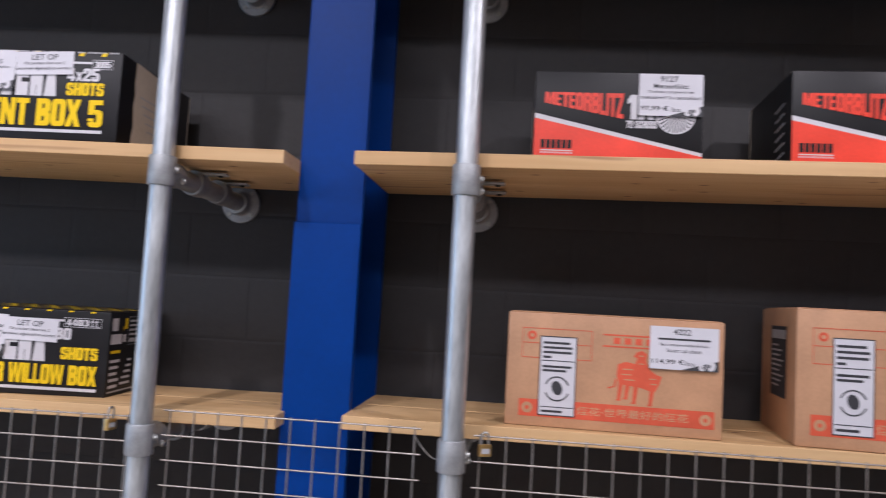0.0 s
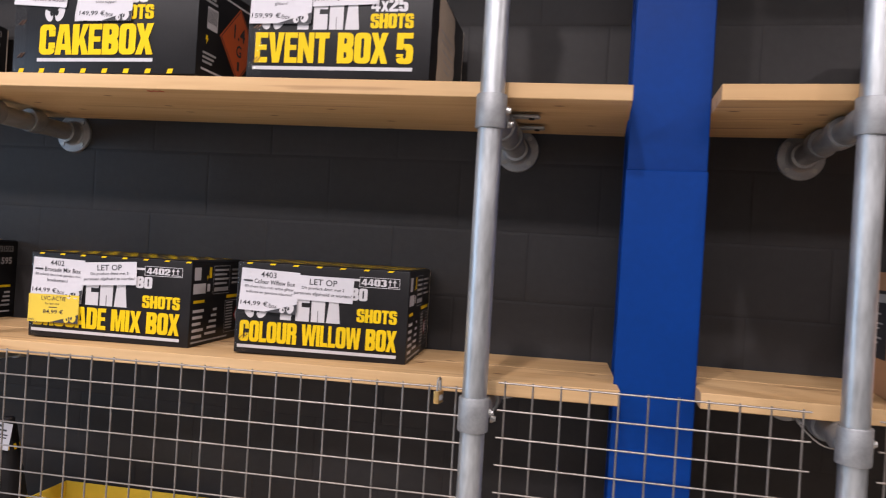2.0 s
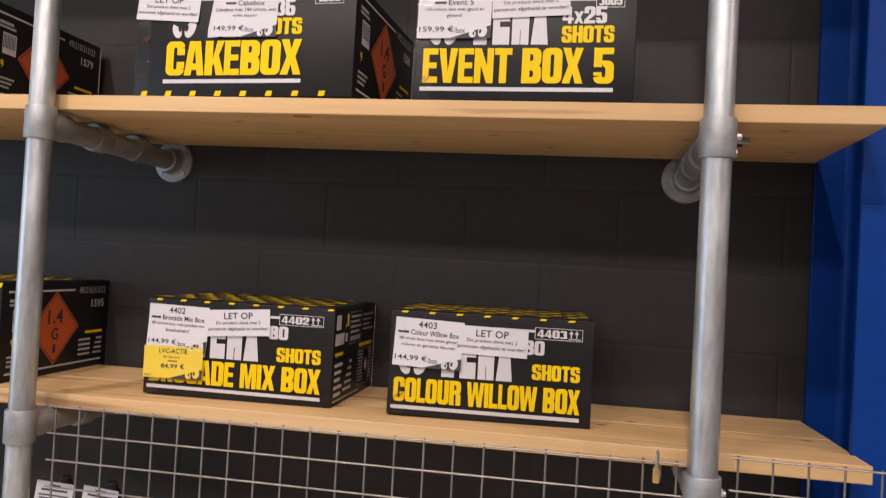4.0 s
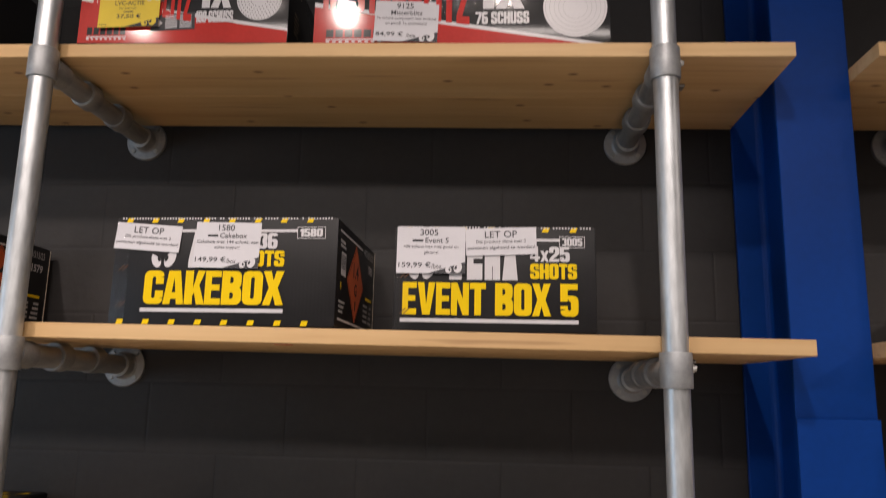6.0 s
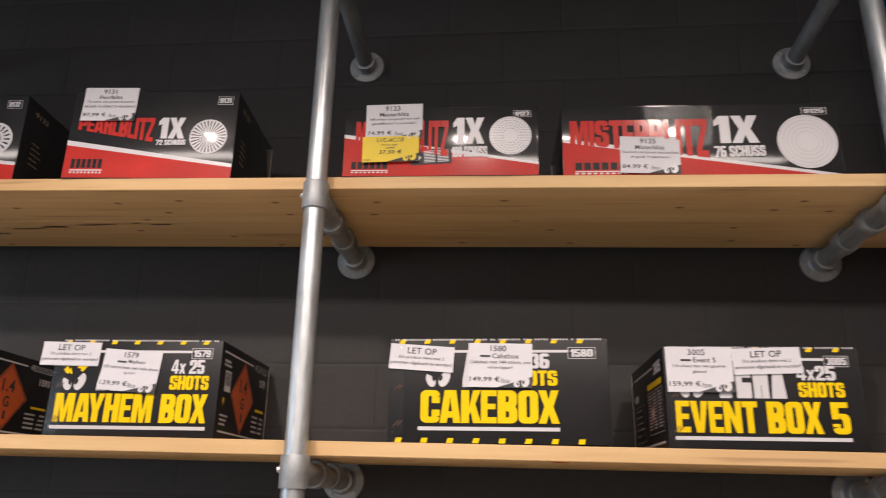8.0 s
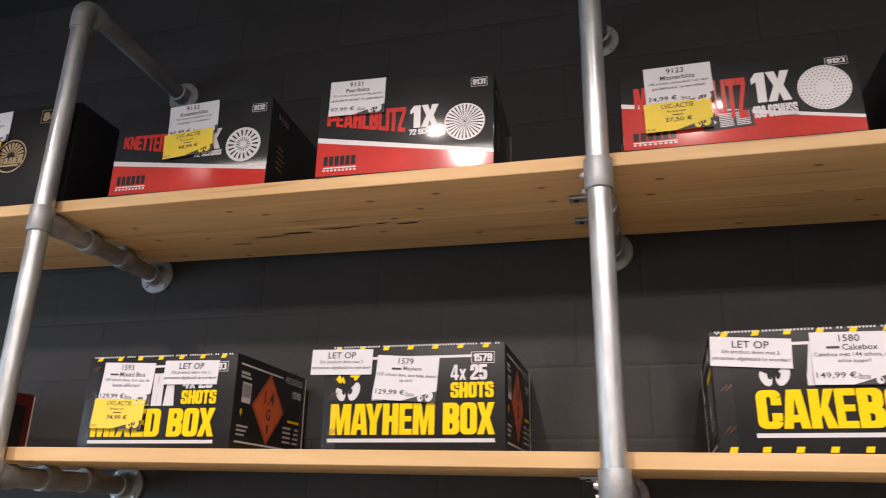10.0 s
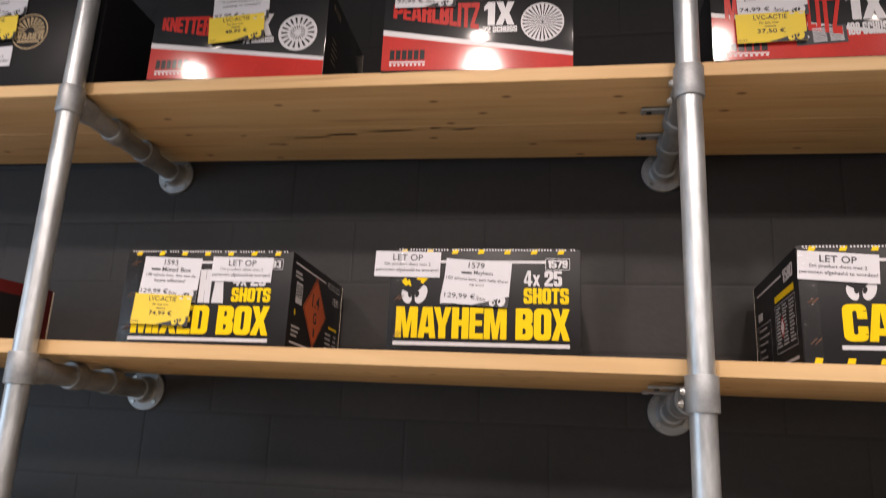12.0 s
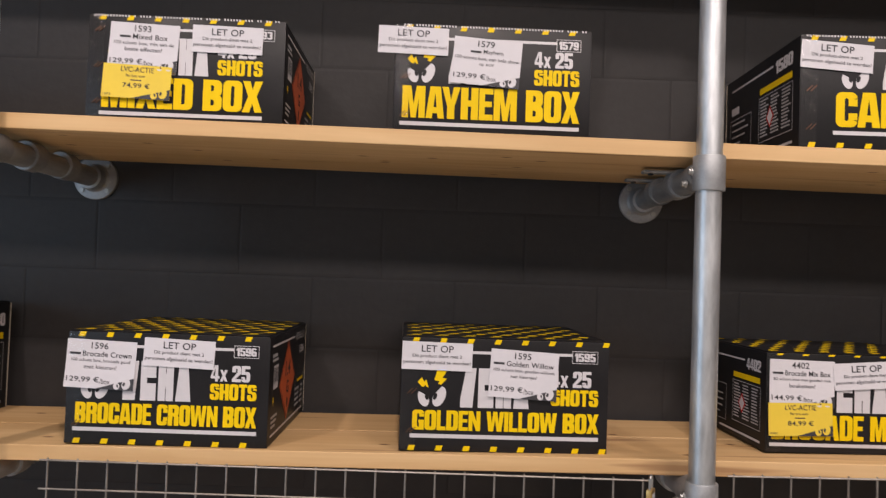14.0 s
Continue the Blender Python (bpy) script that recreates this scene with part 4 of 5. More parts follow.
def packed_side(box, face, w, d, h, number):
    """A crowded end: pale blocks and two columns of bars, then a framed panel with a yellow bar and a diamond."""
    f = face_map(face, w, d, h)
    wh, gr, yl, rd = Sheet(f), Sheet(f), Sheet(f), Sheet(f)
    at = lambda sh, a, b, c, e, o=0.0006: sh.rect(d * a, h * b, d * c, h * e, o)
    at(wh, 0.04, 0.78, 0.14, 0.93), at(wh, 0.03, 0.62, 0.22, 0.74), at(wh, 0.245, 0.64, 0.29, 0.73)
    for k in range(5):
        at(wh, 0.04, 0.40 - 0.075 * k, 0.21 - 0.02 * (k % 3), 0.435 - 0.075 * k)
        at(wh, 0.36 - 0.03 * k, 0.40 - 0.070 * k, 0.42, 0.430 - 0.070 * k)
    at(gr, 0.03, 0.045, 0.62, 0.065)
    for k in range(4):
        at(gr, 0.36, 0.88 - 0.055 * k, 0.60 - 0.03 * (k % 2), 0.905 - 0.055 * k)
        at(gr, 0.66, 0.88 - 0.055 * k, 0.92 - 0.04 * (k % 3), 0.905 - 0.055 * k)
    for a, b, c, e in ((0.34, 0.60, 0.62, 0.605), (0.34, 0.94, 0.62, 0.945), (0.34, 0.60, 0.344, 0.945), (0.616, 0.60, 0.62, 0.945), (0.56, 0.10, 0.94, 0.105), (0.56, 0.50, 0.94, 0.505), (0.56, 0.10, 0.564, 0.505), (0.936, 0.10, 0.94, 0.505)):
        at(gr, a, b, c, e)
    for k in range(10):
        at(gr, 0.58, 0.47 - 0.036 * k, 0.70, 0.485 - 0.036 * k), at(gr, 0.84, 0.47 - 0.036 * k, 0.92, 0.485 - 0.036 * k)
    at(gr, 0.36, 0.63, 0.60, 0.68)
    at(yl, 0.04, 0.51, 0.21, 0.545), at(yl, 0.58, 0.535, 0.92, 0.575), at(yl, 0.27, 0.80, 0.31, 0.93)
    cu, cv = d * 0.77, h * 0.31
    rd.poly([(cu, cv - h * 0.10), (cu + h * 0.08, cv), (cu, cv + h * 0.10), (cu - h * 0.08, cv)], 0.0009)
    wh.poly([(cu, cv - h * 0.075), (cu + h * 0.058, cv), (cu, cv + h * 0.075), (cu - h * 0.058, cv)], 0.0012)
    bolt(yl, d * 0.235, h * 0.78, h * 0.05)
    for sh, mat, nm in ((wh, WHITE_INK, "side_print"), (gr, GREY_INK, "small_print"), (yl, YELLOW_INK, "yellow_print"), (rd, RED_TEXT, "warning_diamond")):
        sh.made(nm, mat, box)


def hazard_edges(box, w, d, h, low, step=0.0495, drop=0.009):
    """Yellow slanted dashes over the top, down its front edge and along the foot."""
    s = Sheet(face_map("top", w, d, h))
    rows = int(d / 0.041)
    for j in range(rows):
        u = 0.008 + (0.023 if j % 2 else 0.0)
        while u < w - 0.03:
            y0 = 0.008 + j * 0.041
            s.poly([(u + a, y0 + b * 1.4) for a, b in ((0.0, 0.0), (0.006, 0.001), (0.015, 0.008), (0.017, 0.005), (0.028, 0.011), (0.026, 0.022), (0.012, 0.022), (0.009, 0.013), (0.012, 0.012))], 0.0026)
            u += step
    s.made("lid_striping", YELLOW_INK, box, "rows of yellow dashes on the lid")
    s = Sheet(face_map("front", w, d, h))
    u = 0.018
    while u < w - 0.012:
        s.poly([(u, h - drop), (u + 0.011, h - drop), (u + 0.0145, h - 0.0005), (u + 0.0035, h - 0.0005)])
        if low:
            s.poly([(u - 0.003, 0.001), (u + 0.009, 0.001), (u + 0.0115, 0.010), (u, 0.010)])
        u += step
    s.made("edge_striping", YELLOW_INK, box, "yellow dashes along the edges")


def staples(box, rows, w, h):
    for u, v in rows:
        for o in (0, 0.007):
            bm = bmesh.new()
            rod(bm, (u + o, -0.0012, v), (u + 0.010 + o, -0.0012, v + 0.010), 0.0009, 6)
            part("staple", bm, COPPER, box)


def shot_box(x, y, level, yaw, w, d, h, title, count, number, label, cards, low=False, arrows=False, title_box=(0.05, 0.95, 0.10, 0.41), right="hazard", left="warning"):
    """A black varnished carton of firework shots with yellow and white print; cards: functions that hang cards on its front."""
    box = thing("firework_box", label, "cardboard box", pose(x, y, shelf_z(level, x + w / 2) + 0.001, 0, math.degrees(0.0), yaw), "black and yellow boxes")
    carton(box, w, d, h, INK)
    f = face_map("front", w, d, h)
    ua, ub, va, vb = title_box
    vs = max(vb + 0.045, 0.425)
    title_letters(box, f, title, w * ua, h * va, w * ub, h * vb, YELLOW_INK)
    s = Sheet(f)
    s.rect(w * (ua - 0.01), h * (va - 0.07), w * ub, h * (va - 0.035))
    n = 0.23 if arrows else 0.125
    s.rect(w * 0.12, h * 0.865, w * (0.945 - n), h * 0.89)
    if count == "80":
        s.word("80", w * 0.665, h * 0.655, w * 0.765, h * 0.79, 0.06)
    else:
        s.word(count, w * (ub - 0.235), h * (vs + 0.165), w * (ub - 0.04), h * (vs + 0.31), 0.06)
    # framed number
    u0, u1, v0, v1 = w * (0.945 - n), w * 0.945, h * 0.805, h * 0.915
    for a, b, c, e in ((u0, v0, u1, v0 + 0.0009), (u0, v1 - 0.0009, u1, v1), (u0, v0, u0 + 0.0009, v1), (u1 - 0.0009, v0, u1, v1)):
        s.rect(a, b, c, e)
    s.word(number, u0 + w * 0.012, v0 + h * 0.018, u0 + w * (0.155 if arrows else n - 0.012), v1 - h * 0.018, 0.055)
    if arrows:
        for k in (0, 1):
            a = u0 + w * (0.172 + 0.026 * k)
            s.rect(a, v0 + h * 0.028, a + 0.002, v1 - h * 0.03), s.poly([(a - 0.003, v1 - h * 0.045), (a + 0.005, v1 - h * 0.045), (a + 0.001, v1 - h * 0.012)])
        s.rect(u0 + w * 0.163, v0 + h * 0.014, u1 - w * 0.008, v0 + h * 0.022)
    s.made("white_print", WHITE_INK, box, "white printed lines and numbers")
    title_letters(box, f, "SHOTS", w * (ub - 0.235), h * vs, w * (ub - 0.005), h * (vs + 0.145), YELLOW_INK)
    logo_marks(box, w, h, w * (ua + 0.02), w * 0.62, h * (vb + 0.03), h * (vb + 0.38))
    hazard_edges(box, w, d, h, low, drop=0.004 if arrows else 0.009)
    if level == 1:
        # glints on the corrugated board's cut edge, painted as small white dashes
        s = Sheet(f)
        rnd = random.Random(int(number))
        u = 0.010
        while u < w - 0.01:
            if rnd.random() < 0.85:
                s.rect(u, h - 0.0030, u + 0.0027, h + 0.0004, 0.0009)
            u += 0.0054
        s.made("cut_edge", WHITE_INK, box, "glints painted white along the cut edge of the corrugated board")
    staples(box, [(0.012, h * 0.50), (0.012, h * 0.16)] + ([(0.012, h * 0.84)] if number == "1593" else []), w, h)
    Sheet(f).rect(0.0015, 0.003, 0.030, h - 0.001, 0.0022).made("tape", TAPE, box, "clear tape over the stapled edge")
    for face, sort in (("right", right), ("left", left)):
        if sort == "pale":
            fm = face_map(face, w, d, h)
            s = Sheet(fm)
            jag = random.Random(9)
            s.poly([(d * 0.17 + jag.uniform(0, 0.006), h * q / 8) for q in range(8, -1, -1)][:-1] + [(d * 0.17, 0.004)] + [(d * (0.70 + jag.uniform(-0.05, 0.03)), max(h * q / 8, 0.004)) for q in range(0, 8)] + [(d * 0.66, h * 0.96)])
            s.made("pale_panel", CREAM_INK, box, "worn pale paper patch on the end")
            s = Sheet(fm)
            for k in range(5):
                s.rect(d * (0.25 + 0.03 * k), h * (0.62 - 0.09 * k), d * (0.70 - 0.04 * k), h * (0.64 - 0.09 * k), 0.001)
            s.made("small_print", GREY_INK, box)
        else:
            {"hazard": hazard_side, "warning": warning_side, "packed": packed_side}[sort](box, face, w, d, h, number)
    for c in cards:
        c(box, f)
    return box


def P(u, v, turn, number, title, lines, price):
    return lambda box, f: price_card(box, f, u, v, turn, number, title, lines, price)


def N(u, v, turn, base=0.0016):
    return lambda box, f: notice_card(box, f, u, v, turn, base=base)


def O(u, v, turn, number, price):
    return lambda box, f: offer_card(box, f, u, v, turn, number, price)


# shelf at chest height
shot_box(-3.084, 1.600, 0, 0.5, 0.362, 0.372, 0.200, "BROCADE CROWN BOX", "4x 25", "1596", "black and yellow carton with hazard dashes, two white cards",
         [P(0.000, 0.187, -2, "1596", "Brocade Crown", ["100 schots box, brocade goud", "met kleuren!"], "129,99 €"), N(0.137, 0.193, -2)], low=True, title_box=(0.05, 0.945, 0.185, 0.37))
shot_box(-2.486, 1.604, 0, 2.6, 0.378, 0.360, 0.203, "GOLDEN WILLOW BOX", "4x 25", "1595", "black and yellow carton with hazard dashes and flash emblem",
         [N(0.001, 0.196, -1), P(0.162, 0.187, -3, "1595", "Golden Willow", ["100 schots box, gouden willows", "met kleurtjes!"], "129,99 €")], low=True, title_box=(0.06, 0.955, 0.185, 0.36))
shot_box(-1.806, 1.655, 0, 2.3, 0.380, 0.290, 0.185, "BROCADE MIX BOX", "80", "4402", "black carton with white cards and a yellow offer card",
         [P(0.006, 0.174, -1, "4402", "Brocade Mix Box", ["80 schots box met gouden mix", "boeketten!"], "144,99 €"), N(0.126, 0.168, 4, 0.003), O(0.002, 0.093, 1, "4402", "84,99")], arrows=True, title_box=(0.03, 0.945, 0.135, 0.385), right="packed")
shot_box(-1.314, 1.656, 0, 4.5, 0.362, 0.280, 0.188, "COLOUR WILLOW BOX", "80", "4403", "black carton with two white cards beside the post",
         [P(0.010, 0.176, -2, "4403", "Colour Willow Box", ["80 shots box met witte glitter", "willows en gemixte kleuren!"], "144,99 €"), N(0.121, 0.168, -1)], arrows=True, title_box=(0.03, 0.945, 0.13, 0.36), right="packed")
# middle shelf
shot_box(-3.071, 1.592, 1, 1.0, 0.354, 0.340, 0.192, "MIXED BOX", "4x 25", "1593", "black and yellow carton with white and yellow cards",
         [P(0.040, 0.180, -2, "1593", "Mixed Box", ["100 schots box, mix aan de", "beste effecten!"], "129,99 €"), N(0.187, 0.180, -1), O(0.032, 0.103, -2, "1593", "74,99")], title_box=(0.08, 0.895, 0.125, 0.42))
shot_box(-2.518, 1.596, 1, 1.3, 0.358, 0.340, 0.200, "MAYHEM BOX", "4x 25", "1579", "black and yellow carton with flash emblem, two white cards",
         [N(-0.030, 0.196, -1), P(0.108, 0.182, -4, "1579", "Mayhem", ["100 schots box, een hele show", "op zich!"], "129,99 €")], title_box=(0.045, 0.945, 0.15, 0.44))
shot_box(-1.800, 1.560, 1, -1.2, 0.424, 0.360, 0.200, "CAKEBOX", "4x 36", "1580", "wide black and yellow carton with two white cards",
         [N(0.002, 0.192, -4), P(0.156, 0.192, -1, "1580", "Cakebox", ["Cakebox met 144 schots, een", "echte topper!"], "149,99 €")], low=True, title_box=(0.15, 0.775, 0.19, 0.50))
shot_box(-1.272, 1.558, 1, 1.2, 0.362, 0.340, 0.190, "EVENT BOX 5", "4x25", "3005", "black and yellow carton with two white cards beside the post",
         [P(0.004, 0.189, 0, "3005", "Event 5", ["100 schots box met goud en", "glitters!"], "159,99 €"), N(0.128, 0.186, 2)], title_box=(0.045, 0.91, 0.155, 0.46), right="pale")
# a further black box in the next bay, only its end in view
shot_box(-3.752, 1.600, 0, 0.0, 0.372, 0.335, 0.235, "CROWN BOX", "4x 25", "4400", "black and yellow carton beyond the end post", [], right="warning")


def red_box(x, y, level, yaw, w, d, h, name_word, number, shots, label, cards, wheel="spokes", slope=(0.42, 0.20), bright=False, title=(0.05, 0.51, 0.55, 0.685)):
    """A black and red varnished carton: red wedge under a white stripe, red name, white count, pale wheel."""
    box = thing("firework_box", label, "cardboard box", pose(x, y, shelf_z(level, x + w / 2) + 0.001, 0, 0, yaw), "black and red boxes")
    ground = INK if bright else GLOSSY
    carton(box, w, d, h, ground)
    f = face_map("front", w, d, h)
    a, b = slope
    Sheet(f).poly([(0.001, 0.002), (w - 0.001, 0.002), (w - 0.001, h * b), (0.001, h * a)], 0.0004).made("red_wedge", RED_BRIGHT if bright else RED_INK, box, "glossy red wedge")
    s = Sheet(f)
    t = h * 0.055
    s.poly([(0.001, h * a), (w - 0.001, h * b), (w - 0.001, h * b + t * 0.7), (0.001, h * a + t)], 0.0005)
    u0, u1, v0, v1 = title
    big = wheel == "dots"
    va, vb, vc, ve = (0.46, 0.84, 0.27, 0.42) if big else (0.47, 0.75, 0.37, 0.455) if bright else (0.45, 0.69, 0.375, 0.435)
    s.word("1X", w * (u1 + 0.025), h * va, w * (u1 + 0.185), h * vb, 0.07)
    s.word(shots + " SCHUSS", w * (u1 + 0.02), h * vc, w * (u1 + 0.20), h * ve, 0.06)
    s.word(number, w * 0.885, h * 0.860, w * 0.955, h * 0.920, 0.06)
    for a0, b0, a1, b1 in ((0.875, 0.842, 0.965, 0.846), (0.875, 0.934, 0.965, 0.938), (0.875, 0.842, 0.877, 0.938), (0.963, 0.842, 0.965, 0.938)):
        s.rect(w * a0, h * b0, w * a1, h * b1)
    s.rect(w * 0.045, h * 0.085, w * 0.235, h * 0.098)
    for k in range(9):
        s.rect(w * (0.045 + 0.022 * k), h * 0.055, w * (0.057 + 0.022 * k), h * 0.075)
    s.made("white_print", WHITE_INK, box, "white printed stripe and numbers")
    title_letters(box, f, name_word, w * u0, h * v0, w * u1, h * v1, RED_BRIGHT if bright else RED_TEXT, grow=h * (0.22 if big else 0.165 if bright else 0.14))
    s = Sheet(f)
    for k in range(6):
        s.rect(w * (0.045 + 0.032 * k), h * 0.115, w * (0.070 + 0.032 * k), h * 0.215)
    s.made("maker_mark", ground, box, "black block-shaped maker's mark")
    s = Sheet(f)
    cu, cv, r = ((w * 0.883, h * 0.47, h * 0.365) if w > 0.5 else (w * 0.858, h * 0.575, h * 0.275)) if big else (w * 0.84, h * (0.53 if bright else 0.475), h * (0.215 if bright else 0.195))
    if wheel == "spokes":
        s.ring(cu, cv, r * 0.93, r, seg=36)
        for k in range(28):
            t0 = 2 * math.pi * k / 28
            s.poly([(cu + q * math.cos(t0 + e), cv + q * math.sin(t0 + e)) for q, e in ((r * 0.05, -0.06), (r * 0.94, -0.070), (r * 0.94, 0.070), (r * 0.05, 0.06))])
        s.made("wheel_print", WHITE_INK, box, "white spoked wheel print")
    elif wheel == "disc":
        s.disc(cu, cv, r, r, seg=36)
        s.made("wheel_print", WHITE_INK, box, "pale disc print with dark strokes")
        k2 = Sheet(f)
        for k in range(18):
            t0 = 2 * math.pi * k / 18
            for q0, q1 in ((0.18, 0.40), (0.52, 0.86)):
                k2.poly([(cu + r * q * math.cos(t0 + e), cv + r * q * math.sin(t0 + e)) for q, e in ((q0, -0.06), (q1, -0.07), (q1, 0.07), (q0, 0.06))], 0.0009)
        k2.made("wheel_print", GLOSSY, box)
    else:
        s.disc(cu, cv, r, r, seg=36)
        s.made("wheel_print", WHITE_INK, box, "pale disc print with rings")
        k2 = Sheet(f)
        for j, q in enumerate((0.93, 0.80, 0.66, 0.52, 0.38)):
            n = 40 - 6 * j
            if w > 0.5:
                k2.ring(cu, cv, r * (q - 0.007), r * (q + 0.007), 0.0009, 40)
                continue
            for k in range(n):
                t0 = 2 * math.pi * k / n
                k2.disc(cu + r * q * math.cos(t0), cv + r * q * math.sin(t0), r * 0.022, r * 0.03, 0.0009, 6)
        k2.made("ring_dots", GREY_INK if w > 0.5 else GLOSSY, box)
    s = Sheet(face_map("right", w, d, h))
    s.word(number, d * 0.12, h * 0.83, d * 0.30, h * 0.89, 0.02)
    for k in range(5):
        s.rect(d * 0.14, h * (0.52 - 0.06 * k), d * (0.24 + 0.02 * (k % 3)), h * (0.53 - 0.06 * k))
    s.made("side_print", GOLD_INK, box)
    if bright:
        s = Sheet(face_map("left", w, d, h))
        for k in range(6):
            s.poly([(d * 0.66, h * (0.66 - 0.11 * k)), (d * 0.86, h * (0.70 - 0.11 * k)), (d * 0.86, h * (0.72 - 0.11 * k)), (d * 0.66, h * (0.68 - 0.11 * k))])
        s.made("side_print", GREY_INK, box)
    if w > 0.5:
        # clear tape folded over the middle of the upper edge
        s = Sheet(f)
        s.rect(w * 0.31, h * 0.42, w * 0.55, h * 0.999, 0.0016)
        s.made("tape", TAPE, box, "clear tape over the upper edge")
    for c in cards:
        c(box, f)
    return box


def warning_label(u, v, turn, size=(0.088, 0.036)):
    def go(box, f):
        w, h = size
        m = card_map(f, u, v, turn, 0.0, 0.0012)
        card = slab(m, [(0, 0), (w, 0), (w, h), (0, h)], 0.0002, "warning_sticker", TONER, box, "black small-print sticker")
        s = Sheet(lambda x, y, o: m(x, -y, o))
        for c in range(2):
            for k in range(8):
                s.rect(w * (0.33 + 0.33 * c), -h * (0.12 + 0.1 * k), w * (0.60 + 0.33 * c), -h * (0.17 + 0.1 * k), 0.0005)
        s.poly([(w * 0.18, -h * 0.35), (w * 0.27, -h * 0.55), (w * 0.18, -h * 0.75), (w * 0.09, -h * 0.55)], 0.0005)
        s.made("sticker_print", WHITE_INK, card)
    return go


# top shelf
red_box(-3.066, 1.549, 2, 2.6, 0.386, 0.30, 0.216, "KNETTERBLITZ", "9132", "72", "black and red glossy carton with white and yellow cards",
        [P(0.129, 0.214, 4, "9132", "Knetterblitz", ["72 schots compound met", "crackling! 1x aansteken!"], "97,99 €"), O(0.127, 0.139, 5, "9132", "48,99")], "disc", (0.35, 0.17))
red_box(-2.552, 1.547, 2, 3.3, 0.380, 0.30, 0.218, "PEARLBLITZ", "9131", "72", "black and red glossy carton with spoked wheel print",
        [P(0.022, 0.226, 0, "9131", "Pearlblitz", ["72 schots compound die parels", "de lucht in schiet! 1x aansteken!"], "97,99 €")], "spokes", (0.37, 0.13))
red_box(-1.919, 1.552, 2, 1.4, 0.421, 0.30, 0.165, "MASTERBLITZ", "9123", "108", "low black and red glossy carton with white and yellow cards",
        [P(0.046, 0.172, 1, "9123", "Masterblitz", ["108 schots compound met veel", "goudeffecten! 1x aansteken!"], "74,99 €"), O(0.042, 0.092, 1, "9123", "37,50"), warning_label(0.146, 0.062, 3)], "dots", (0.56, 0.16), title=(0.06, 0.54, 0.50, 0.80))
red_box(-1.448, 1.565, 2, 1.0, 0.575, 0.30, 0.168, "MISTERBLITZ", "9125", "76", "long black and red glossy carton with one white card",
        [P(0.122, 0.096, -2, "9125", "Misterblitz", ["76 schots compound met brokaat", "en goud! 1x aansteken!"], "84,99 €")], "dots", (0.50, -0.02), title=(0.03, 0.53, 0.48, 0.80))
red_box(-0.044, 1.597, 1, 0.0, 0.331, 0.30, 0.178, "METEORBLITZ", "9127", "72", "black and bright red carton with a white card",
        [P(0.205, 0.177, 0, "9127", "Meteorblitz", ["72 schots compound met", "meteoren! 1x aansteken!"], "97,99 €")], "spokes", (0.46, 0.07), True, (0.06, 0.53, 0.635, 0.76))
red_box(0.452, 1.590, 1, -2.0, 0.331, 0.30, 0.182, "METEORBLITZ", "9128", "72", "black and bright red carton further along the shelf", [], "spokes", (0.46, 0.07), True, (0.06, 0.53, 0.635, 0.76))


def gold_box(x, y, w, d, h):
    """The large matt black carton with gold print."""
    box = thing("firework_box", "large matt black carton with gold print and three cards", "cardboard box", pose(x, y, shelf_z(2, x + w / 2) + 0.001, 0, 0, 2.0), "black and gold boxes")
    carton(box, w, d, h, INK)
    f = face_map("front", w, d, h)
    s = Sheet(f)
    s.word("8418", w * 0.765, h * 0.84, w * 0.905, h * 0.93, 0.05)
    for a, b, c, e in ((0.75, 0.82, 0.92, 0.825), (0.75, 0.95, 0.92, 0.955), (0.75, 0.82, 0.753, 0.955), (0.917, 0.82, 0.92, 0.955)):
        s.rect(w * a, h * b, w * c, h * e)
    cu, cv, r = w * 0.60, h * 0.50, h * 0.17
    s.ring(cu, cv, r * 0.92, r)
    for k in range(11):
        t0 = radians(18 * k)
        s.poly([(cu + q * math.cos(t0 + e), cv + q * math.sin(t0 + e)) for q, e in ((r * 0.25, -0.08), (r * 0.82, -0.1), (r * 0.82, 0.1), (r * 0.25, 0.08))])
    s.word("WAAIER", cu - r * 0.80, cv - r * 0.46, cu + r * 0.80, cv - r * 0.08, 0.06), s.rect(cu - r * 0.6, cv - r * 0.62, cu + r * 0.6, cv - r * 0.5)
    s.made("gold_print", GOLD_INK, box, "gold badge and number print")
    price_card(box, f, w * 0.27, h * 0.95, 4, "8418", "Maltese Tiger", ["176 schots waaiers", "knetter"], "300,00 €")
    offer_card(box, f, w * 0.25, h * 0.62, 4, "8418", "220,00")
    notice_card(box, f, w * 0.235, h * 0.34, 3)


gold_box(-3.640, 1.545, 0.440, 0.30, 0.262)


def maroon_box(x, y, w, d, h, yaw):
    box = thing("firework_box", "maroon and black carton with yellow bands beyond the end post", "cardboard box", pose(x, y, shelf_z(1, x + w / 2) + 0.001, 0, 0, yaw), "maroon boxes")
    carton(box, w, d, h, MAROON)
    f = face_map("right", w, d, h)
    Sheet(f).rect(0.001, 0.010, d * 0.90, h * 0.80).made("black_panel", INK, box)
    s = Sheet(f)
    for k, (v0, v1) in enumerate(((0.64, 0.70), (0.44, 0.50), (0.30, 0.33))):
        s.rect(d * 0.05, h * v0, d * (0.20 - 0.03 * k), h * v1, 0.001)
    s.made("yellow_bands", YELLOW_INK, box)


maroon_box(-3.785, 1.635, 0.400, 0.200, 0.132, -11)


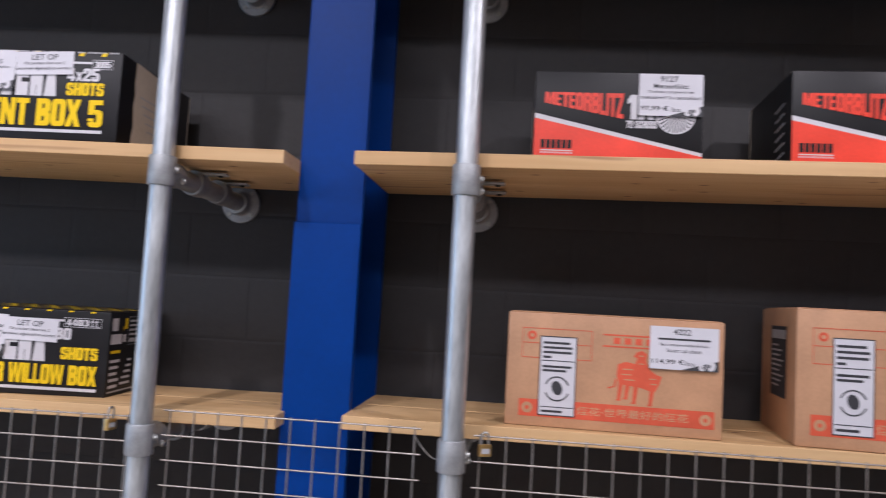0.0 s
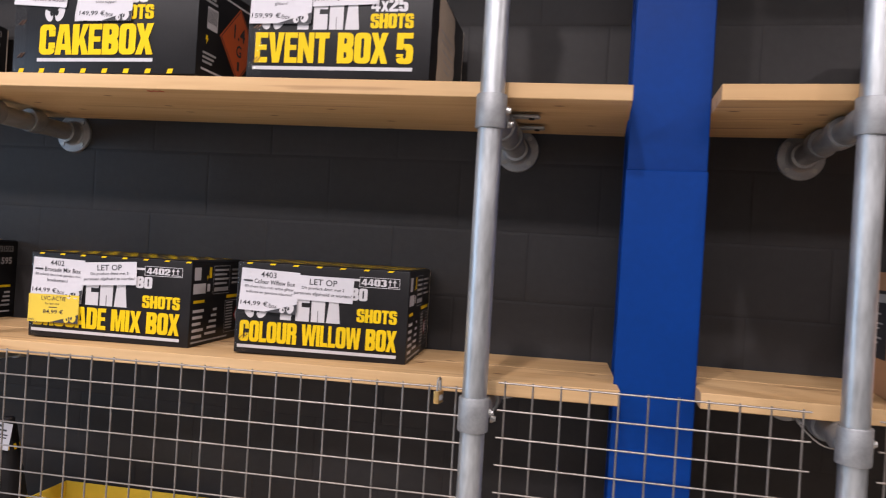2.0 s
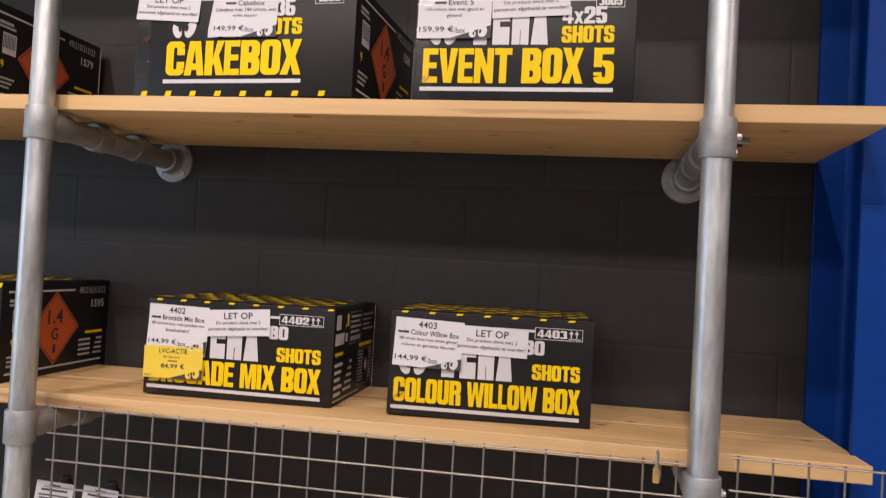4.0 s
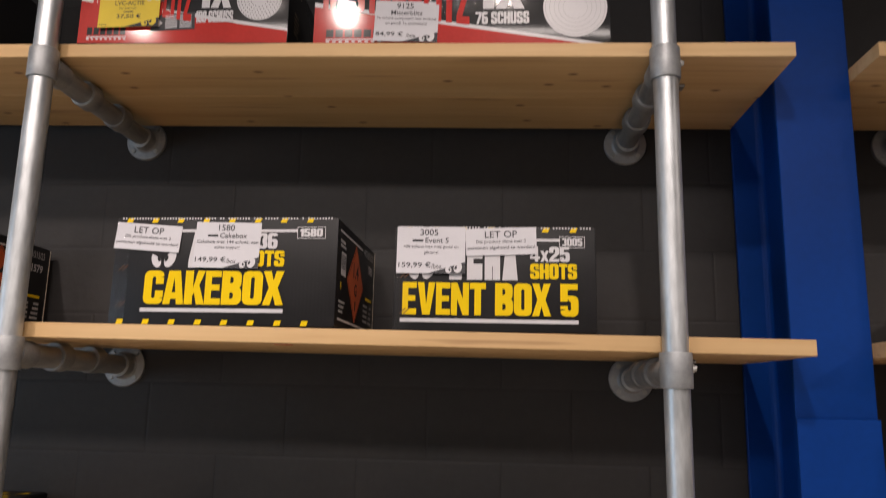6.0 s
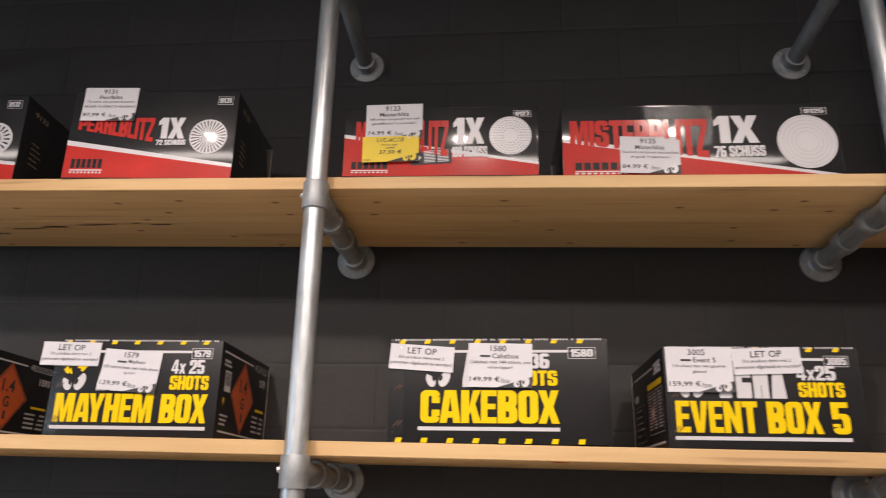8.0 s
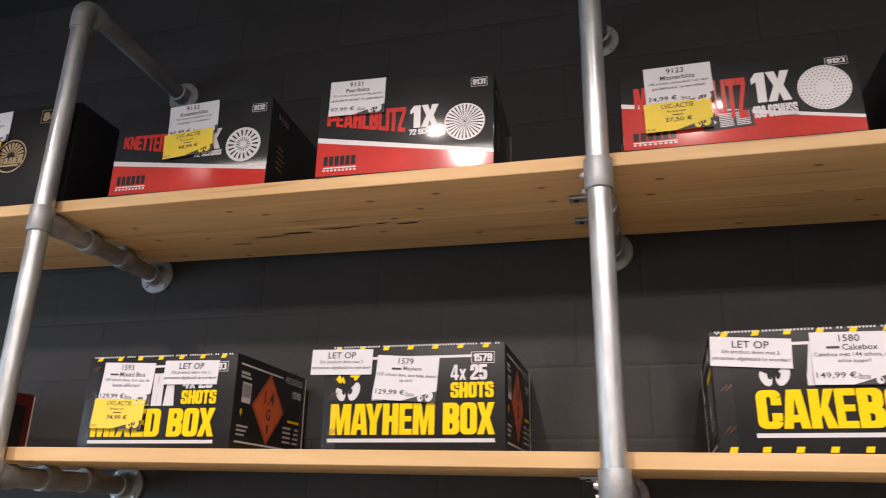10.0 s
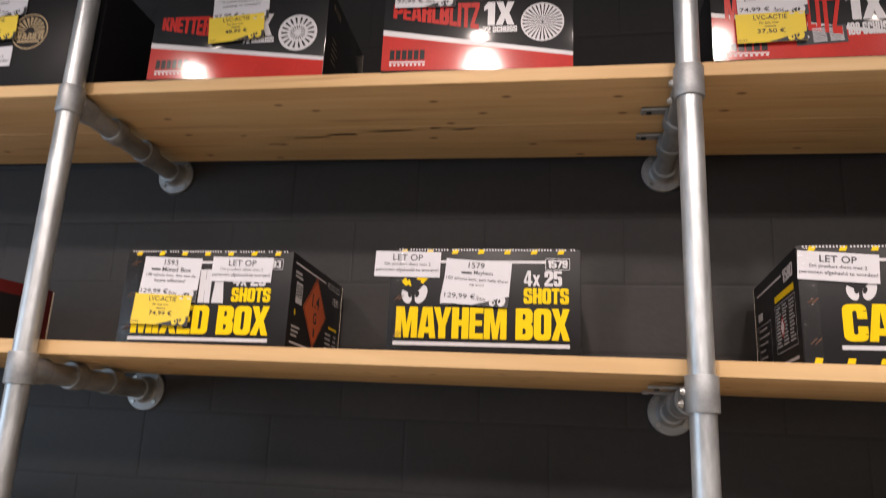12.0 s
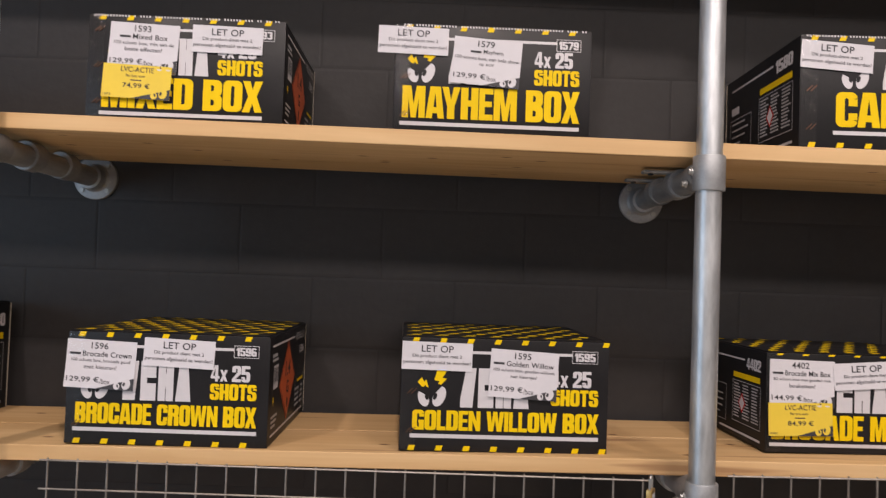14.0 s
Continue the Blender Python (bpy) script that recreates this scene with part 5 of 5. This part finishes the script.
def kraft_box(x, y, yaw, w, h, label, card):
    """A brown carton with red print: frame, double rule, abstract emblem and a band of characters."""
    d = 0.300
    box = thing("shipping_carton", label, "cardboard box", pose(x, y, shelf_z(0, 0.2) + 0.001, 0, 0, yaw), "brown cartons")
    carton(box, w, d, h, KRAFT, KRAFT)
    f = face_map("front", w, d, h)
    s = Sheet(f)
    s.rect(w * 0.065, h * 0.085, w * 0.965, h * 0.235)
    for a, b, c, e in ((0.07, 0.86, 0.40, 0.866), (0.07, 0.60, 0.40, 0.606), (0.07, 0.60, 0.073, 0.866), (0.397, 0.60, 0.40, 0.866), (0.07, 0.73, 0.40, 0.736), (0.45, 0.835, 0.72, 0.848), (0.45, 0.735, 0.72, 0.748)):
        s.rect(w * a, h * b, w * c, h * e)
    s.ring(w * 0.115, h * 0.80, 0.004, 0.009, seg=16)
    for k in range(4):
        s.rect(w * (0.50 + 0.05 * k), h * 0.765, w * (0.53 + 0.05 * k), h * 0.82)
    # abstract long-necked four-footed emblem
    q = lambda pts, d=0.0006: s.poly([(w * a, h * b) for a, b in pts], d)
    q([(0.518, 0.50), (0.53, 0.42), (0.57, 0.41), (0.625, 0.40), (0.68, 0.37), (0.695, 0.37), (0.715, 0.44), (0.724, 0.505), (0.705, 0.515), (0.66, 0.47), (0.625, 0.52), (0.603, 0.60), (0.56, 0.615), (0.523, 0.59)])
    q([(0.598, 0.585), (0.622, 0.52), (0.662, 0.465), (0.704, 0.512), (0.668, 0.56), (0.650, 0.63), (0.656, 0.69), (0.632, 0.718), (0.606, 0.70), (0.594, 0.665), (0.612, 0.650)], 0.0007)
    for a, b, k in ((0.528, 0.43, 0.275), (0.560, 0.42, 0.290), (0.598, 0.42, 0.255), (0.672, 0.40, 0.245)):
        q([(a, b), (a - 0.004, k + 0.02), (a - 0.012, k), (a + 0.012, k), (a + 0.012, k + 0.03), (a + 0.022, b)], 0.0008)
    q([(0.520, 0.46), (0.512, 0.47), (0.506, 0.40), (0.478, 0.385), (0.480, 0.372), (0.514, 0.392)], 0.0008)
    s.made("red_print", KRAFT_RED, box, "red printed band, frame and emblem")
    s = Sheet(f)
    s.ring(w * 0.105, h * 0.16, 0.004, 0.011, 0.0009, 18), s.ring(w * 0.925, h * 0.16, 0.004, 0.011, 0.0009, 18)
    for a, b, c, g in ((0.545, 0.545, 0.592, 0.556), (0.540, 0.500, 0.585, 0.510), (0.552, 0.455, 0.600, 0.465), (0.668, 0.475, 0.700, 0.484), (0.674, 0.430, 0.704, 0.440), (0.618, 0.668, 0.640, 0.678), (0.616, 0.600, 0.642, 0.609)):
        s.rect(w * a, h * b, w * c, h * g, 0.0011)
    s.word("煙花·世界最好的煙花", w * 0.34, h * 0.125, w * 0.85, h * 0.20, 0.01, 0.0009)
    tagged(s.made("band_print", KRAFT, box), kind="stuff")
    m = card_map(f, w * 0.155, h * 0.80, 0, 0, 0.001)
    lw, lh = w * 0.175, h * 0.70
    st = slab(m, [(0, 0), (lw, 0), (lw, lh), (0, lh)], 0.0003, "product_sticker", PAPER, box, "white sticker with black border and round seal")
    t = Sheet(lambda a, b, o: m(a, -b, o))
    for a, b, c, e in ((0, 0, lw, 0.002), (0, lh - 0.002, lw, lh), (0, 0, 0.002, lh), (lw - 0.002, 0, lw, lh)):
        t.rect(a, -e, c, -b, 0.0006)
    for k, (wd, v) in enumerate(((0.78, 0.07), (0.86, 0.13), (0.84, 0.19), (0.25, 0.25), (0.85, 0.37), (0.70, 0.42), (0.62, 0.93))):
        t.rect(lw * 0.09, -lh * (v + 0.028), lw * (0.09 + wd * 0.92), -lh * v, 0.0006)
    t.rect(lw * 0.06, -lh * 0.315, lw * 0.94, -lh * 0.305, 0.0006), t.rect(lw * 0.06, -lh * 0.895, lw * 0.94, -lh * 0.885, 0.0006)
    t.ring(lw * 0.5, -lh * 0.66, lw * 0.30, lw * 0.34, 0.0006, 20, 200, 340), t.ring(lw * 0.5, -lh * 0.66, lw * 0.30, lw * 0.34, 0.0006, 20, 20, 160)
    t.disc(lw * 0.5, -lh * 0.65, lw * 0.14, lw * 0.20, 0.0006, 14, 20)
    t.made("sticker_print", TONER, st)
    if card:
        price_card(box, f, w * 0.665, h * 0.945, 0, "4222", "", ["Een compound die de hele", "buurt zal doen"], "114,99 €", size=(0.130, 0.083))
    s = Sheet(face_map("left", w, d, h))
    s.rect(d * 0.30, h * 0.30, d * 0.75, h * 0.86)
    s.made("side_panel", TONER, box, "black small-print panel")
    s = Sheet(face_map("left", w, d, h))
    s.rect(d * 0.32, h * 0.76, d * 0.73, h * 0.83, 0.001)
    for k in range(9):
        s.rect(d * 0.34, h * (0.70 - 0.04 * k), d * (0.52 + 0.015 * (k * 7 % 11)), h * (0.715 - 0.04 * k), 0.001)
    s.made("side_print", GREY_INK, box)
    return box


kraft_box(-0.075, 1.630, -3.0, 0.418, 0.225, "brown kraft carton with red print and white card", True)
kraft_box(0.478, 1.612, -6.0, 0.418, 0.262, "brown kraft carton standing further along the shelf", False)


# ---- behind the mesh ----
def cone_fountain(x, y, turn):
    """A cone-shaped fountain with a fuse cap, a diamond warning and a price card."""
    c = thing("cone_fountain", "black and yellow cone fountain with a price card behind the mesh", "firework", pose(x, y, shelf_z(-1, x) + 0.001, 0, 0, turn), "cone fountains")
    bm = bmesh.new()
    lathe(bm, [(0.058, 0), (0.062, 0.004), (0.060, 0.012), (0.018, 0.250), (0.015, 0.256)], pose(0, 0, 0))
    body = soften(part("cone", bm, INK, c))
    bm = bmesh.new()
    lathe(bm, [(0.012, 0.250), (0.0125, 0.254), (0.0125, 0.268), (0.009, 0.272)], pose(0, 0, 0), 16)
    soften(part("fuse_cap", bm, TONER, c, "black fuse cap"))
    bm = bmesh.new()
    for k in range(10):
        a = radians(36 * k)
        for z0, z1 in ((0.212, 0.198), (0.085, 0.060)):
            vs = []
            for z, e in ((z0, 0.0), (z0, 0.25), (z1, 0.32), (z1, 0.05)):
                r = 0.060 - (z - 0.012) * 0.0421 / 0.238 + 0.0008
                vs.append(bm.verts.new((r * math.sin(a + e), -r * math.cos(a + e), z)))
            bm.faces.new(vs)
    tagged(part("yellow_dashes", bm, YELLOW_INK, c), kind="stuff")
    to = lambda u, v, o: (u, -(0.0615 - (v - 0.012) * 0.0421 / 0.238) - o, v)
    Sheet(to).poly([(0, 0.150), (0.018, 0.170), (0, 0.190), (-0.018, 0.170)], 0.002).made("warning_diamond", RED_TEXT, c)
    Sheet(to).poly([(0, 0.156), (0.013, 0.170), (0, 0.184), (-0.013, 0.170)], 0.003).made("diamond_field", WHITE_INK, c)
    s = Sheet(to)
    for k in range(3):
        s.rect(-0.026 + 0.018 * k, 0.098, -0.012 + 0.018 * k, 0.136, 0.002)
    s.made("maker_mark", WHITE_INK, c)
    m = card_map(lambda u, v, o: (u, -0.034 - o - (0.26 - v) * 0.12, v), -0.042, 0.268, -2, 0.4, 0.0)
    card = slab(m, [(0, 0), (0.086, 0), (0.086, 0.060), (0, 0.060)], 0.0004, "price_card", PAPER, c, "white paper price card")
    t = Sheet(lambda a, b, o: m(a, -b, o))
    for wd, v, hh in ((0.3, 0.08, 0.08), (0.7, 0.24, 0.07), (0.8, 0.42, 0.05), (0.75, 0.53, 0.05), (0.45, 0.74, 0.10)):
        t.rect(0.043 - 0.043 * wd, -0.060 * (v + hh), 0.043 + 0.043 * wd * (0.2 if hh == 0.10 else 1), -0.060 * v, 0.0006)
    t.made("printed_bars", TONER, card)


cone_fountain(-2.050, 1.765, 4)
cone_fountain(-1.937, 1.765, -3)


def tray_box(x, y):
    b = thing("display_tray", "yellow cardboard display tray behind the wire mesh", "cardboard tray", pose(x, y, shelf_z(-1, x) + 0.001, 0, 0, 2))
    w, d, h = 0.42, 0.20, 0.080
    for nm, box in (("front_wall", (0, w, 0, 0.004, 0, h)), ("back_wall", (0, w, d - 0.004, d, 0, h)), ("side_wall", (0, 0.004, 0.004, d - 0.004, 0, h)), ("side_wall", (w - 0.004, w, 0.004, d - 0.004, 0, h)), ("tray_floor", (0.004, w - 0.004, 0.004, d - 0.004, 0, 0.004))):
        bm = bmesh.new()
        block(bm, *box, 0.001)
        part(nm, bm, YELLOW_PAPER, b)
    s = Sheet(face_map("front", w, d, h))
    s.rect(w * 0.1, h * 0.55, w * 0.5, h * 0.8), s.rect(w * 0.6, h * 0.3, w * 0.9, h * 0.75)
    s.made("dark_print", TONER, b)


tray_box(-1.885, 1.72)


# ---- window at the end of the shop ----
def shop_window():
    wdw = tagged(thing("window_1", "", "window", pose(0, 0, 0), kind="structure"), "shop window in a dark frame")
    for nm, y0, y1, z0, z1 in (("window_frame", -2.2, -2.14, 0.7, 2.4), ("window_frame", 0.54, 0.6, 0.7, 2.4), ("window_frame", -2.14, 0.54, 0.7, 0.76), ("window_frame", -2.14, 0.54, 2.34, 2.4), ("mullion", -0.82, -0.78, 0.76, 2.34)):
        bm = bmesh.new()
        block(bm, X0 - 0.14, X0 - 0.08, y0, y1, z0, z1, 0.003)
        part(nm, bm, DARK, wdw)


shop_window()


# ---- painted blocks of the wall ----
def wall_blocks():
    """Courses of long blocks, each proud of its joint; those in view are pieces, the rest one mesh."""
    L, C = 0.328, 0.161
    shared = []
    rnd = random.Random(4)
    for k in range(5):
        bm = bmesh.new()
        w, h = L - 0.010, C - 0.014
        nx, nz = 4, 3
        g = [[bm.verts.new((-w / 2 + w * i / nx, rnd.uniform(-0.0002, 0.0002) if 0 < i < nx and 0 < j < nz else 0.0, -h / 2 + h * j / nz)) for i in range(nx + 1)] for j in range(nz + 1)]
        for j in range(nz):
            for i in range(nx):
                bm.faces.new((g[j][i], g[j][i + 1], g[j + 1][i + 1], g[j + 1][i]))
        rim = [g[0][i] for i in range(nx + 1)] + [g[j][nx] for j in range(1, nz + 1)] + [g[nz][i] for i in range(nx - 1, -1, -1)] + [g[j][0] for j in range(nz - 1, 0, -1)]
        back = [bm.verts.new((v.co.x * (L - 0.0006) / w, 0.0005, v.co.z * (C - 0.0006) / h)) for v in rim]
        for i in range(len(rim)):
            bm.faces.new((rim[i], back[i], back[(i + 1) % len(rim)], rim[(i + 1) % len(rim)]))
        bmesh.ops.recalc_face_normals(bm, faces=bm.faces)
        me = bpy.data.meshes.new("wall_block")
        bm.to_mesh(me)
        bm.free()
        me.materials.append(BLACK_WALL)
        shared.append(me)
    far_v, far_f = [], []
    row = 0
    z = 1.525 + C / 2 - 9 * C
    while z < TOP - C / 2:
        x = -1.902 + (0.17 if row % 2 == 0 else 0.0) + L / 2 - 13 * L
        while x < X1 - L:
            me = shared[rnd.randrange(5)]
            y = WALL_Y + rnd.uniform(-0.0004, 0.0003)
            if -3.9 < x < 0.9 and 1.0 < z < 3.1:
                ob = new("block", me)
                ob.location = (x, y, z)
                ob.parent = wall_north
            elif z > C / 2:
                n = len(far_v)
                far_v += [(v.co.x + x, v.co.y + y, v.co.z + z) for v in me.vertices]
                far_f += [tuple(n + i for i in p.vertices) for p in me.polygons]
            x += L
        z += C
        row += 1
    me = bpy.data.meshes.new("far_blocks")
    me.from_pydata(far_v, [], far_f)
    me.materials.append(BLACK_WALL)
    ob = new("far_blocks", me)
    ob.parent = wall_north
    tagged(ob, kind="stuff")


wall_blocks()
